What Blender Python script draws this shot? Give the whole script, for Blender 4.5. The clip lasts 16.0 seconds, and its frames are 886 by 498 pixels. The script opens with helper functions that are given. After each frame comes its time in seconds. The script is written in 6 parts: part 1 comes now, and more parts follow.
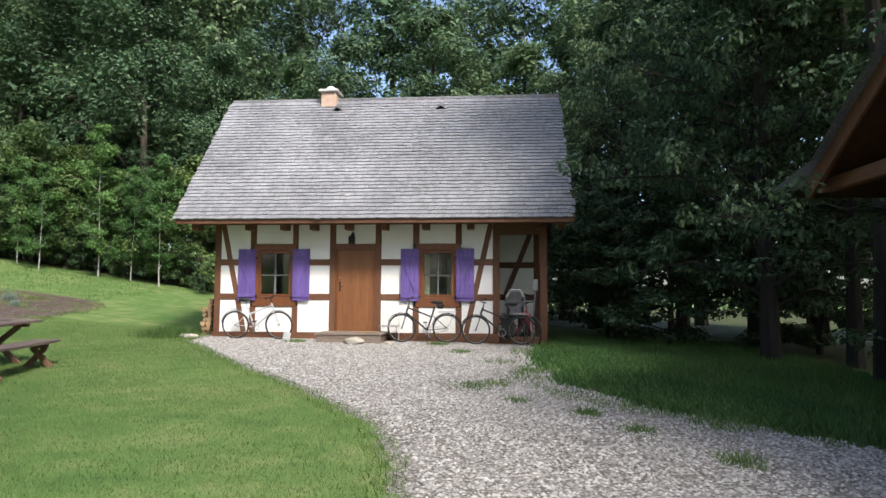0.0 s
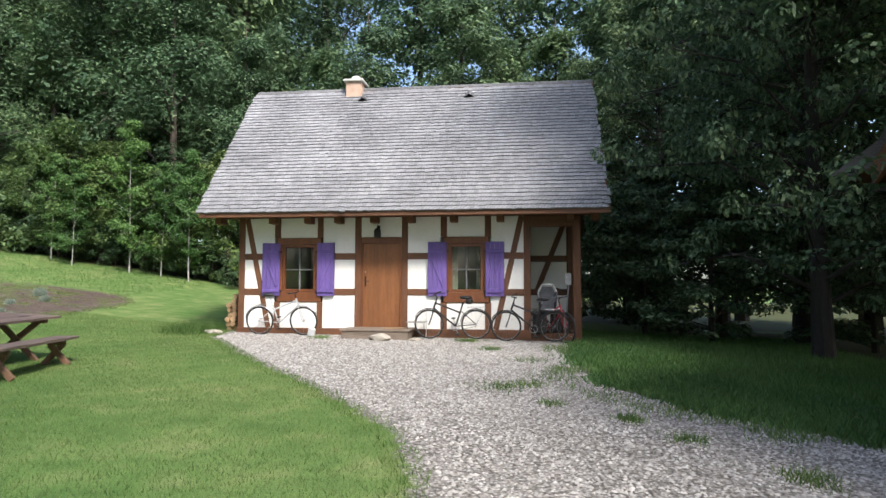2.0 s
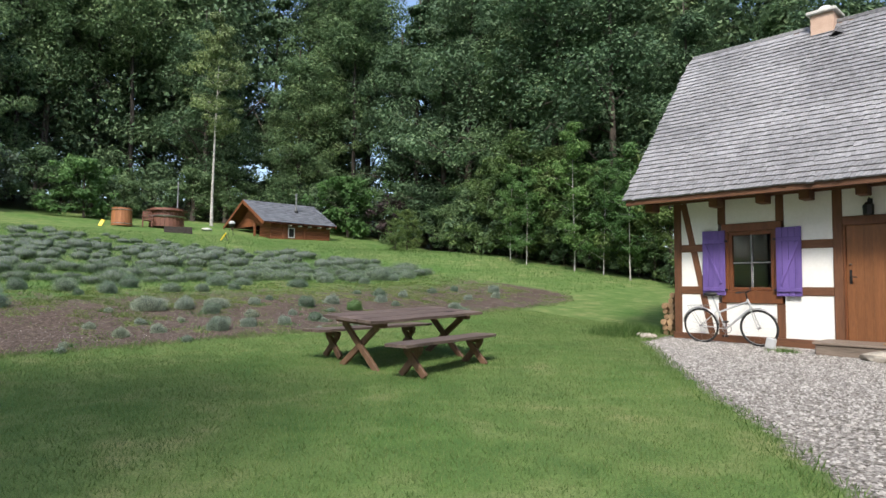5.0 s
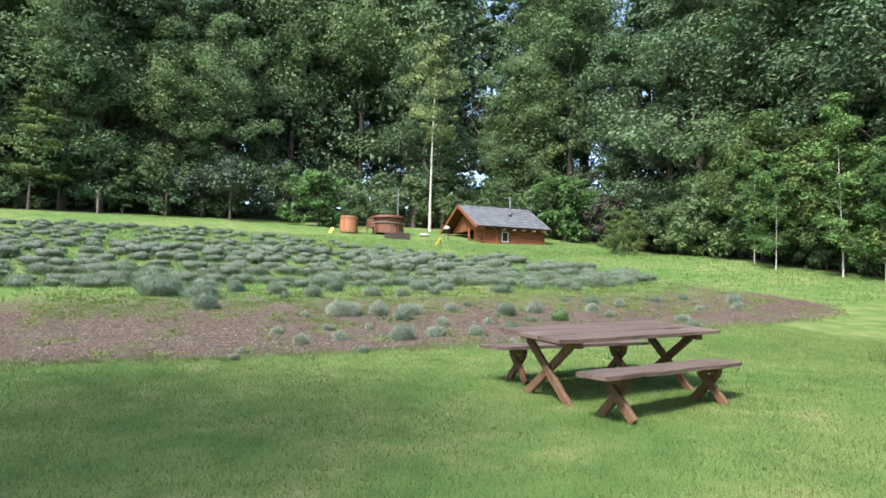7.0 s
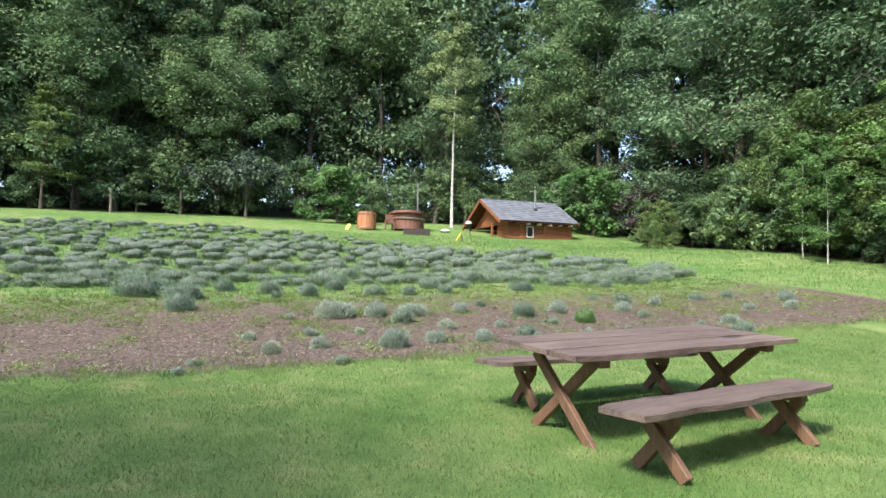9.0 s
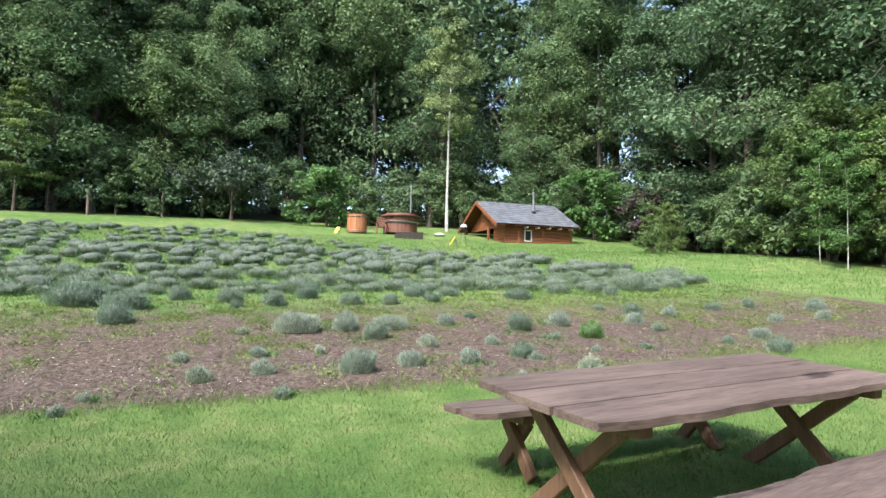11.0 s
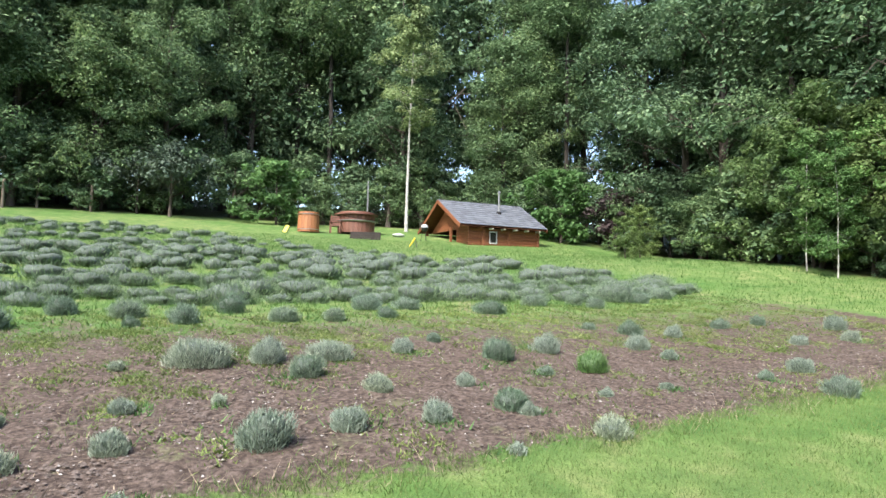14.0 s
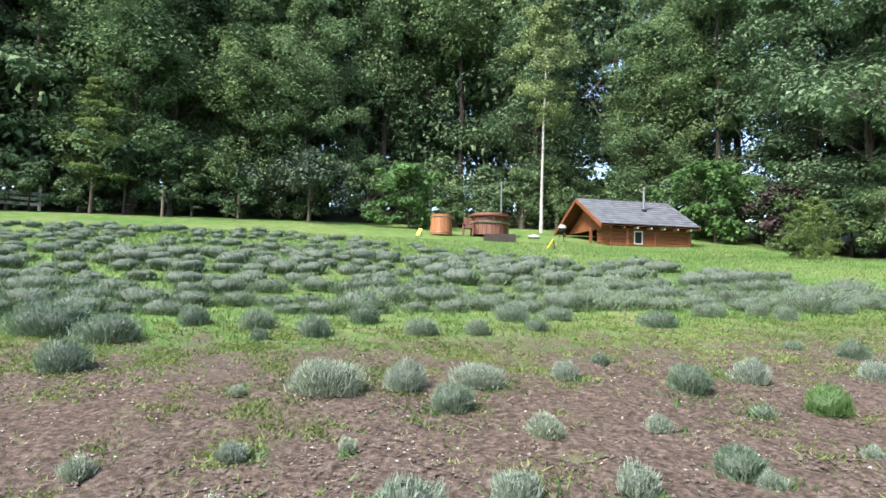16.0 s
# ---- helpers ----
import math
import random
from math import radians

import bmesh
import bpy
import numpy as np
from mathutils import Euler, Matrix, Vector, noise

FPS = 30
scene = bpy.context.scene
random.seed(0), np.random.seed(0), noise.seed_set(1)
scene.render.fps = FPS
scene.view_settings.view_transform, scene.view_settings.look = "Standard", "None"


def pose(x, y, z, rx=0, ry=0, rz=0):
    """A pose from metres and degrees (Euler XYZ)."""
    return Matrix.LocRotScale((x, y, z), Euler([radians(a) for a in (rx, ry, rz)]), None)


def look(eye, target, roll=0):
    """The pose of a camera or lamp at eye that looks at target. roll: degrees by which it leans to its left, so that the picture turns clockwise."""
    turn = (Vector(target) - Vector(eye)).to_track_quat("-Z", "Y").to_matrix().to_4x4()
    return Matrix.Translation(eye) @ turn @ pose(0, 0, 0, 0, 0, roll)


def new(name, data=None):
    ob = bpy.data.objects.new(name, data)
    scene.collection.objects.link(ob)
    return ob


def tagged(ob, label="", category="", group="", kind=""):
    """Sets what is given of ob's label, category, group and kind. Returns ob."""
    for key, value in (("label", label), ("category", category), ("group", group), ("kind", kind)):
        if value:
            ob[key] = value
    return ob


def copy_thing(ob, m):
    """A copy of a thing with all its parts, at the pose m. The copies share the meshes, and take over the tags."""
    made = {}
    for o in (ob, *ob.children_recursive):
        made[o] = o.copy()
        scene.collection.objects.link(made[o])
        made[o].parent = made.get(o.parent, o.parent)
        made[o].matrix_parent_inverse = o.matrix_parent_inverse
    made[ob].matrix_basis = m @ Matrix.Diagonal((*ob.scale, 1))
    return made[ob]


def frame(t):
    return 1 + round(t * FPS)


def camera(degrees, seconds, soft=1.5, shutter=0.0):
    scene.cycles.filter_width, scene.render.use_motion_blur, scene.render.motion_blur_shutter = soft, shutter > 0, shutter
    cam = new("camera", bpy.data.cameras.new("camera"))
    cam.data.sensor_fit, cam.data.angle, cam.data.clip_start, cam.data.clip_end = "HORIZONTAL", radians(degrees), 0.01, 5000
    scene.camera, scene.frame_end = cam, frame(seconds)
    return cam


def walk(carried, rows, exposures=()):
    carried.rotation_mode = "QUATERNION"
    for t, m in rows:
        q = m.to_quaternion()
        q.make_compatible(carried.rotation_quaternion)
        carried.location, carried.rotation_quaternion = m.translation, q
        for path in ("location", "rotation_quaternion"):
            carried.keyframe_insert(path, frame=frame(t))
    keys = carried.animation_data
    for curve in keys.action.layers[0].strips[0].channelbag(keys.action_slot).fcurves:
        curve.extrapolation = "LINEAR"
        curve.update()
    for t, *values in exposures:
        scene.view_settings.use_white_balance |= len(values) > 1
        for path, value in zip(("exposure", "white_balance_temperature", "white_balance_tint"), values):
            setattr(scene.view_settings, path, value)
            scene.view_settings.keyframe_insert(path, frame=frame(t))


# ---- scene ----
cam = camera(70.1, 16.0)
PATH = [
    (0, (6.837, -15.199, 1.089), (6.681, -13.21, 1.228), 0.2),
    (0.5, (6.885, -15.132, 1.08), (6.798, -13.138, 1.214), 0.3),
    (1, (6.835, -15.089, 1.111), (6.786, -13.094, 1.243), 0.5),
    (1.5, (6.801, -14.971, 1.12), (6.574, -12.989, 1.253), 0.4),
    (2, (6.828, -14.641, 1.091), (6.577, -12.66, 1.213), 0.1),
    (2.5, (6.772, -14.346, 1.082), (6.418, -12.382, 1.204), 0.4),
    (3, (6.723, -13.981, 1.103), (6.157, -12.067, 1.219), 0.0),
    (3.5, (6.687, -13.585, 1.083), (5.901, -11.749, 1.201), 0.4),
    (4, (6.566, -13.206, 1.05), (5.491, -11.524, 1.168), 0.4),
    (4.5, (6.394, -12.814, 1.052), (5.118, -11.279, 1.172), 0.1),
    (5, (6.191, -12.465, 1.029), (4.738, -11.096, 1.145), 0.5),
    (5.2, (6.106, -12.373, 1.05), (4.577, -11.089, 1.165), 0.3),
    (7.3, (4.616, -10.82, 1.033), (2.772, -10.054, 1.156), 0.9),
    (7.5, (4.494, -10.705, 1.026), (2.648, -9.946, 1.146), 0.5),
    (8, (4.139, -10.409, 1.02), (2.274, -9.696, 1.136), 0.6),
    (8.5, (3.749, -10.157, 1.026), (1.868, -9.488, 1.143), 0.5),
    (9, (3.373, -9.936, 1.03), (1.505, -9.232, 1.148), 0.8),
    (9.2, (3.223, -9.838, 1.023), (1.36, -9.121, 1.151), 0.9),
    (11.3, (1.632, -9.003, 1.129), (-0.235, -8.297, 1.265), 0.9),
    (11.5, (1.482, -8.956, 1.158), (-0.385, -8.25, 1.293), 1.1),
    (12, (1.104, -8.773, 1.173), (-0.765, -8.073, 1.31), 1.2),
    (12.5, (0.719, -8.593, 1.223), (-1.151, -7.898, 1.357), 1.2),
    (13, (0.317, -8.472, 1.245), (-1.544, -7.752, 1.381), 1.0),
    (13.5, (-0.055, -8.334, 1.263), (-1.893, -7.557, 1.408), 1.2),
    (14, (-0.417, -8.197, 1.315), (-2.233, -7.371, 1.455), 1.3),
    (14.5, (-0.795, -8.102, 1.348), (-2.6, -7.252, 1.494), 1.2),
    (15, (-1.15, -8.04, 1.361), (-2.995, -7.281, 1.505), 1.4),
    (15.5, (-1.521, -7.984, 1.378), (-3.422, -7.38, 1.515), 1.6),
    (16, (-1.871, -7.997, 1.413), (-3.817, -7.557, 1.551), 1.4),
]
walk(cam, [(t, look(eye, target, roll)) for t, eye, target, roll in PATH],
     exposures=[(0, 1.07), (2.5, 1.18), (3.5, 0.82), (5.2, 0.88), (7.3, 1.68), (16, 1.7)])

# ---- world, sun ----
world = bpy.data.worlds.new("sky")
scene.world = world
world.use_nodes = True
wn = world.node_tree
sky = wn.nodes.new("ShaderNodeTexSky")
sky.sky_type = 'NISHITA'
sky.sun_disc = False
SUN_FROM = Vector((0.52, -0.72, 0.98)).normalized()
sky.sun_elevation = math.asin(SUN_FROM.z)
sky.sun_rotation = math.atan2(SUN_FROM.x, SUN_FROM.y)
sky.air_density, sky.dust_density, sky.ozone_density = 1.0, 2.5, 1.5
wn.links.new(sky.outputs[0], wn.nodes["Background"].inputs[0])
wn.nodes["Background"].inputs[1].default_value = 0.15
sun = new("sun", bpy.data.lights.new("sun", 'SUN'))
sun.data.energy, sun.data.angle, sun.data.color = 2.5, radians(9), (1.0, 0.955, 0.88)
sun.matrix_world = look(SUN_FROM * 60, (0, 0, 0))


# ---- materials ----
def nodes_of(name):
    m = bpy.data.materials.new(name)
    m.use_nodes = True
    t = m.node_tree
    return m, t, t.nodes["Principled BSDF"]


def add(t, kind, **sets):
    n = t.nodes.new(kind)
    for k, v in sets.items():
        if k == "scale":
            n.inputs["Scale"].default_value = v
        elif k == "detail":
            n.inputs["Detail"].default_value = v
        elif k == "operation":
            n.operation = v
        elif k == "data_type":
            n.data_type = v
        elif k == "attribute_name":
            n.attribute_name = v
        elif k == "bands_direction":
            n.bands_direction = v
    return n


def ramp(t, fac, stops):
    r = t.nodes.new("ShaderNodeValToRGB")
    while len(r.color_ramp.elements) < len(stops):
        r.color_ramp.elements.new(0.5)
    for e, (p, c) in zip(r.color_ramp.elements, stops):
        e.position, e.color = p, (*c, 1) if len(c) == 3 else c
    t.links.new(fac, r.inputs[0])
    return r.outputs[0]


def mixc(t, fac, a, b, mode='MIX'):
    m = t.nodes.new("ShaderNodeMix")
    m.data_type, m.blend_type = 'RGBA', mode
    for sock, v in ((m.inputs[0], fac), (m.inputs[6], a), (m.inputs[7], b)):
        if isinstance(v, (int, float)):
            sock.default_value = v
        elif isinstance(v, tuple):
            sock.default_value = (*v, 1)
        else:
            t.links.new(v, sock)
    return m.outputs[2]


def bump(t, bsdf, height, strength, distance):
    b = t.nodes.new("ShaderNodeBump")
    b.inputs["Strength"].default_value, b.inputs["Distance"].default_value = strength, distance
    t.links.new(height, b.inputs["Height"])
    t.links.new(b.outputs[0], bsdf.inputs["Normal"])


def coords(t, scale=(1, 1, 1), which="Object"):
    c, m = t.nodes.new("ShaderNodeTexCoord"), t.nodes.new("ShaderNodeMapping")
    m.inputs["Scale"].default_value = scale
    t.links.new(c.outputs[which], m.inputs[0])
    return m.outputs[0]


def plain(name, dark, light, rough=0.7, scale=3.0, fine=40.0, metal=0.0, relief=0.3, depth=0.004, vary=0.0, stretch=(1, 1, 1)):
    """Two scales of mottling, fine relief, and a shift from piece to piece."""
    m, t, b = nodes_of(name)
    v = coords(t, stretch)
    big, small = add(t, "ShaderNodeTexNoise", scale=scale, detail=5), add(t, "ShaderNodeTexNoise", scale=fine, detail=4)
    t.links.new(v, big.inputs["Vector"])
    t.links.new(v, small.inputs["Vector"])
    s = add(t, "ShaderNodeMath", operation='MULTIPLY_ADD')
    t.links.new(small.outputs[0], s.inputs[0])
    s.inputs[1].default_value = 0.5
    h = add(t, "ShaderNodeMath", operation='MULTIPLY')
    h.inputs[1].default_value = 0.5
    t.links.new(big.outputs[0], h.inputs[0])
    t.links.new(h.outputs[0], s.inputs[2])
    col = ramp(t, s.outputs[0], [(0.32, dark), (0.68, light)])
    if vary:
        info = t.nodes.new("ShaderNodeObjectInfo")
        geo = t.nodes.new("ShaderNodeNewGeometry")
        a = add(t, "ShaderNodeMath", operation='ADD')
        t.links.new(info.outputs["Random"], a.inputs[0])
        t.links.new(geo.outputs["Random Per Island"], a.inputs[1])
        f = add(t, "ShaderNodeMath", operation='FRACT')
        t.links.new(a.outputs[0], f.inputs[0])
        tone = ramp(t, f.outputs[0], [(0, (1 - vary,) * 3), (1, (1 + vary,) * 3)])
        col = mixc(t, 1.0, col, tone, 'MULTIPLY')
    t.links.new(col, b.inputs["Base Color"])
    b.inputs["Roughness"].default_value, b.inputs["Metallic"].default_value = rough, metal
    bump(t, b, small.outputs[0], relief, depth)
    return m


def wood(name, dark, light, axis=2, rough=0.65, vary=0.12):
    stretch = [9.0, 9.0, 9.0]
    stretch[axis] = 0.8
    return plain(name, dark, light, rough, 1.5, 9.0, relief=0.5, depth=0.004, vary=vary, stretch=tuple(stretch))


def leafy(name, stops, through_light=0.42, rough=0.55):
    m, t, b = nodes_of(name)
    geo, info = t.nodes.new("ShaderNodeNewGeometry"), t.nodes.new("ShaderNodeObjectInfo")
    col = ramp(t, geo.outputs["Random Per Island"], stops)
    tone = ramp(t, info.outputs["Random"], [(0, (0.72, 0.78, 0.72)), (0.5, (1, 1, 1)), (1, (1.16, 1.1, 0.98))])
    n = add(t, "ShaderNodeTexNoise", scale=0.45, detail=3)
    t.links.new(coords(t), n.inputs["Vector"])
    patch = ramp(t, n.outputs[0], [(0.3, (0.7, 0.75, 0.72)), (0.7, (1.2, 1.2, 1.1))])
    col = mixc(t, 1.0, mixc(t, 1.0, col, tone, 'MULTIPLY'), patch, 'MULTIPLY')
    t.links.new(col, b.inputs["Base Color"])
    b.inputs["Roughness"].default_value = rough
    b.inputs["Specular IOR Level"].default_value = 0.2
    tr, mx = t.nodes.new("ShaderNodeBsdfTranslucent"), t.nodes.new("ShaderNodeMixShader")
    t.links.new(col, tr.inputs[0])
    mx.inputs[0].default_value = through_light
    t.links.new(b.outputs[0], mx.inputs[1])
    t.links.new(tr.outputs[0], mx.inputs[2])
    t.links.new(mx.outputs[0], t.nodes["Material Output"].inputs[0])
    return m


M_PLASTER = plain("lime_plaster", (0.79, 0.78, 0.74), (0.87, 0.86, 0.83), 0.9, 1.2, 25, relief=0.35, depth=0.006)
M_TIMBER = wood("brown_timber", (0.088, 0.036, 0.017), (0.18, 0.077, 0.035))
M_TIMBER_X = wood("brown_timber_level", (0.088, 0.036, 0.017), (0.18, 0.077, 0.035), axis=0)
M_TIMBER_Y = wood("brown_timber_deep", (0.10, 0.042, 0.02), (0.20, 0.088, 0.04), axis=1)
M_DOOR = wood("varnished_door_wood", (0.15, 0.06, 0.023), (0.27, 0.11, 0.042), rough=0.45, vary=0.1)
M_FRAME = wood("varnished_window_wood", (0.11, 0.037, 0.015), (0.21, 0.076, 0.028), rough=0.45)
M_PURPLE = plain("purple_paint", (0.10, 0.062, 0.24), (0.17, 0.108, 0.35), 0.55, 2.5, 50, relief=0.25, vary=0.1, stretch=(4, 4, 0.7))
M_SHINGLE = plain("weathered_shingle", (0.115, 0.115, 0.123), (0.33, 0.33, 0.345), 0.85, 0.6, 26, relief=0.6, depth=0.006, vary=0.15, stretch=(1.0, 1.0, 1.0))
M_BRICK = plain("rendered_brick", (0.45, 0.30, 0.22), (0.62, 0.45, 0.36), 0.9, 5, 50)
M_CAP = plain("pale_concrete", (0.50, 0.49, 0.46), (0.66, 0.65, 0.62), 0.9, 6, 60)
M_STONE = plain("grey_stone", (0.28, 0.25, 0.21), (0.46, 0.42, 0.36), 0.9, 3, 30, relief=0.6, depth=0.01)
M_BLACK = plain("black_metal", (0.012, 0.012, 0.013), (0.03, 0.03, 0.03), 0.45, 8, 60, metal=0.3)
M_STEEL = plain("bright_steel", (0.30, 0.30, 0.31), (0.45, 0.45, 0.46), 0.38, 8, 60, metal=0.95, relief=0.05)
M_RUBBER = plain("black_rubber", (0.015, 0.015, 0.015), (0.035, 0.035, 0.035), 0.85, 8, 80)
M_WHITEP = plain("white_enamel", (0.42, 0.43, 0.44), (0.55, 0.56, 0.57), 0.35, 8, 60, relief=0.05)
M_REDP = plain("red_enamel", (0.38, 0.02, 0.03), (0.5, 0.03, 0.04), 0.35, 8, 60, relief=0.05)
M_GREYCLOTH = plain("grey_cloth", (0.10, 0.10, 0.11), (0.20, 0.20, 0.21), 0.9, 8, 80)
M_YELLOW = plain("yellow_plastic", (0.72, 0.52, 0.02), (0.82, 0.62, 0.04), 0.4, 5, 60, relief=0.05)
M_TABLE = wood("weathered_table_wood", (0.055, 0.038, 0.032), (0.205, 0.152, 0.13), axis=1, rough=0.7, vary=0.15)


def streaked(m):
    """Dark weather streaks and knots along the boards of a wood material."""
    t, b = m.node_tree, m.node_tree.nodes["Principled BSDF"]
    old = b.inputs["Base Color"].links[0].from_socket
    n, k = add(t, "ShaderNodeTexNoise", scale=1.0, detail=3), add(t, "ShaderNodeTexNoise", scale=1.0, detail=5)
    t.links.new(coords(t, (9.0, 2.2, 9.0)), n.inputs["Vector"])
    t.links.new(coords(t, (2.4, 1.1, 2.4)), k.inputs["Vector"])
    spots = ramp(t, n.outputs[0], [(0.62, (1, 1, 1)), (0.72, (0.3, 0.27, 0.26))])
    clouds = ramp(t, k.outputs[0], [(0.3, (0.72, 0.7, 0.7)), (0.7, (1.15, 1.14, 1.14))])
    t.links.new(mixc(t, 1.0, mixc(t, 1.0, old, spots, 'MULTIPLY'), clouds, 'MULTIPLY'), b.inputs["Base Color"])
    return m


streaked(M_TABLE)
M_STEPWOOD = wood("worn_step_wood", (0.10, 0.075, 0.058), (0.24, 0.19, 0.15), axis=0, vary=0.15)
M_TLEG = wood("stained_leg_wood", (0.085, 0.045, 0.028), (0.19, 0.105, 0.062), axis=2)
M_CABIN = wood("orange_stained_log", (0.11, 0.036, 0.016), (0.24, 0.084, 0.034), axis=1)
M_CABROOF = plain("grey_felt_shingle", (0.075, 0.083, 0.10), (0.135, 0.147, 0.17), 0.9, 3, 40, vary=0.2)
M_TUB = wood("reddish_tub_stave", (0.10, 0.042, 0.03), (0.21, 0.09, 0.06), axis=2, vary=0.2)
M_BARREL = wood("orange_barrel_stave", (0.26, 0.10, 0.04), (0.42, 0.18, 0.08), axis=2, vary=0.15)
M_GREYWOOD = wood("silvered_wood", (0.25, 0.24, 0.23), (0.42, 0.41, 0.39), axis=0)
M_BARK = plain("dark_bark", (0.035, 0.028, 0.022), (0.10, 0.08, 0.065), 0.9, 3, 14, relief=0.8, depth=0.02, stretch=(3, 3, 0.7))
# the same bark at half the tone, with deep shade put into the colour
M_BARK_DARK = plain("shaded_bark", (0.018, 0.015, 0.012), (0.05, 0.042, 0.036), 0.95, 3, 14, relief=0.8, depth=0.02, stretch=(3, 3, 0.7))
M_CLOD = plain("soil_clod", (0.05, 0.038, 0.032), (0.16, 0.127, 0.108), 0.95, 6, 40, vary=0.4)
M_BIRCH = plain("birch_bark", (0.20, 0.19, 0.175), (0.58, 0.56, 0.53), 0.8, 1.2, 5, relief=0.3, stretch=(1, 1, 3))
M_LOGEND = plain("split_log", (0.22, 0.13, 0.07), (0.45, 0.30, 0.17), 0.85, 4, 30, vary=0.3)

G1 = [(0.0, (0.072, 0.122, 0.064)), (0.5, (0.142, 0.225, 0.115)), (1.0, (0.235, 0.32, 0.175))]
G2 = [(0.0, (0.052, 0.092, 0.055)), (0.5, (0.105, 0.176, 0.10)), (1.0, (0.18, 0.255, 0.148))]
G3 = [(0.0, (0.07, 0.145, 0.05)), (0.5, (0.125, 0.235, 0.085)), (1.0, (0.20, 0.32, 0.135))]
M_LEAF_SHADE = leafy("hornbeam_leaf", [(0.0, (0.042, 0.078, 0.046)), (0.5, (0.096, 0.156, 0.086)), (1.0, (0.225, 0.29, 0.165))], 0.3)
M_LEAF = leafy("broad_leaf", G1)
M_LEAF_MID = leafy("young_leaf", [(0.0, (0.07, 0.12, 0.042)), (0.5, (0.132, 0.2, 0.076)), (1.0, (0.205, 0.275, 0.125))])
M_LEAF_DARK = leafy("dark_leaf", G2, 0.25)
M_LEAF_LIGHT = leafy("light_leaf", G3, 0.4)
M_LEAF_SILVER = leafy("silver_leaf", [(0, (0.06, 0.085, 0.065)), (1, (0.15, 0.19, 0.16))], 0.2)
M_LEAF_PURPLE = leafy("purple_leaf", [(0, (0.03, 0.02, 0.025)), (1, (0.08, 0.06, 0.065))], 0.2)
M_LAV = leafy("lavender_leaf", [(0, (0.155, 0.205, 0.17)), (0.5, (0.275, 0.335, 0.29)), (1.0, (0.43, 0.485, 0.44))], 0.15, 0.8)
M_LAV_ROW = leafy("lavender_row_leaf", [(0, (0.072, 0.122, 0.078)), (0.5, (0.138, 0.206, 0.138)), (1.0, (0.228, 0.306, 0.222))], 0.15, 0.8)
M_LAV_DARK = leafy("lavender_old_leaf", [(0, (0.10, 0.155, 0.115)), (0.5, (0.19, 0.26, 0.20)), (1.0, (0.30, 0.375, 0.31))], 0.15, 0.8)
M_GRASS = leafy("grass_blade", [(0, (0.064, 0.132, 0.037)), (0.5, (0.108, 0.184, 0.054)), (1, (0.184, 0.238, 0.097))], 0.35)
M_MEADOW = leafy("meadow_grass_blade", [(0, (0.066, 0.145, 0.04)), (0.5, (0.112, 0.205, 0.06)), (1, (0.175, 0.265, 0.1))], 0.4)
M_LAWN = leafy("mown_grass_blade", [(0, (0.088, 0.156, 0.048)), (0.5, (0.14, 0.212, 0.072)), (1, (0.23, 0.27, 0.125))], 0.4)
# the bush's inside, with the shade between the shoots put into its colour
M_LAV_CORE = plain("lavender_shaded_core", (0.05, 0.065, 0.05), (0.13, 0.165, 0.135), 0.95, 9, 60, relief=0.9, depth=0.02)
M_LEAF_WEED = leafy("weed_leaf", [(0, (0.10, 0.16, 0.045)), (0.5, (0.16, 0.22, 0.07)), (1, (0.25, 0.29, 0.12))], 0.3)
M_STRAW = plain("dry_straw", (0.25, 0.20, 0.13), (0.42, 0.35, 0.25), 0.9, 6, 40)
M_PEBBLE = plain("pale_pebble", (0.25, 0.232, 0.212), (0.42, 0.398, 0.37), 0.85, 6, 40, vary=0.45)

m_glass, t_, b_ = nodes_of("window_glass")
b_.inputs["Base Color"].default_value = (0.9, 0.93, 0.93, 1)
b_.inputs["Transmission Weight"].default_value = 1.0
b_.inputs["Roughness"].default_value = 0.02
b_.inputs["IOR"].default_value = 1.45
M_GLASS = m_glass


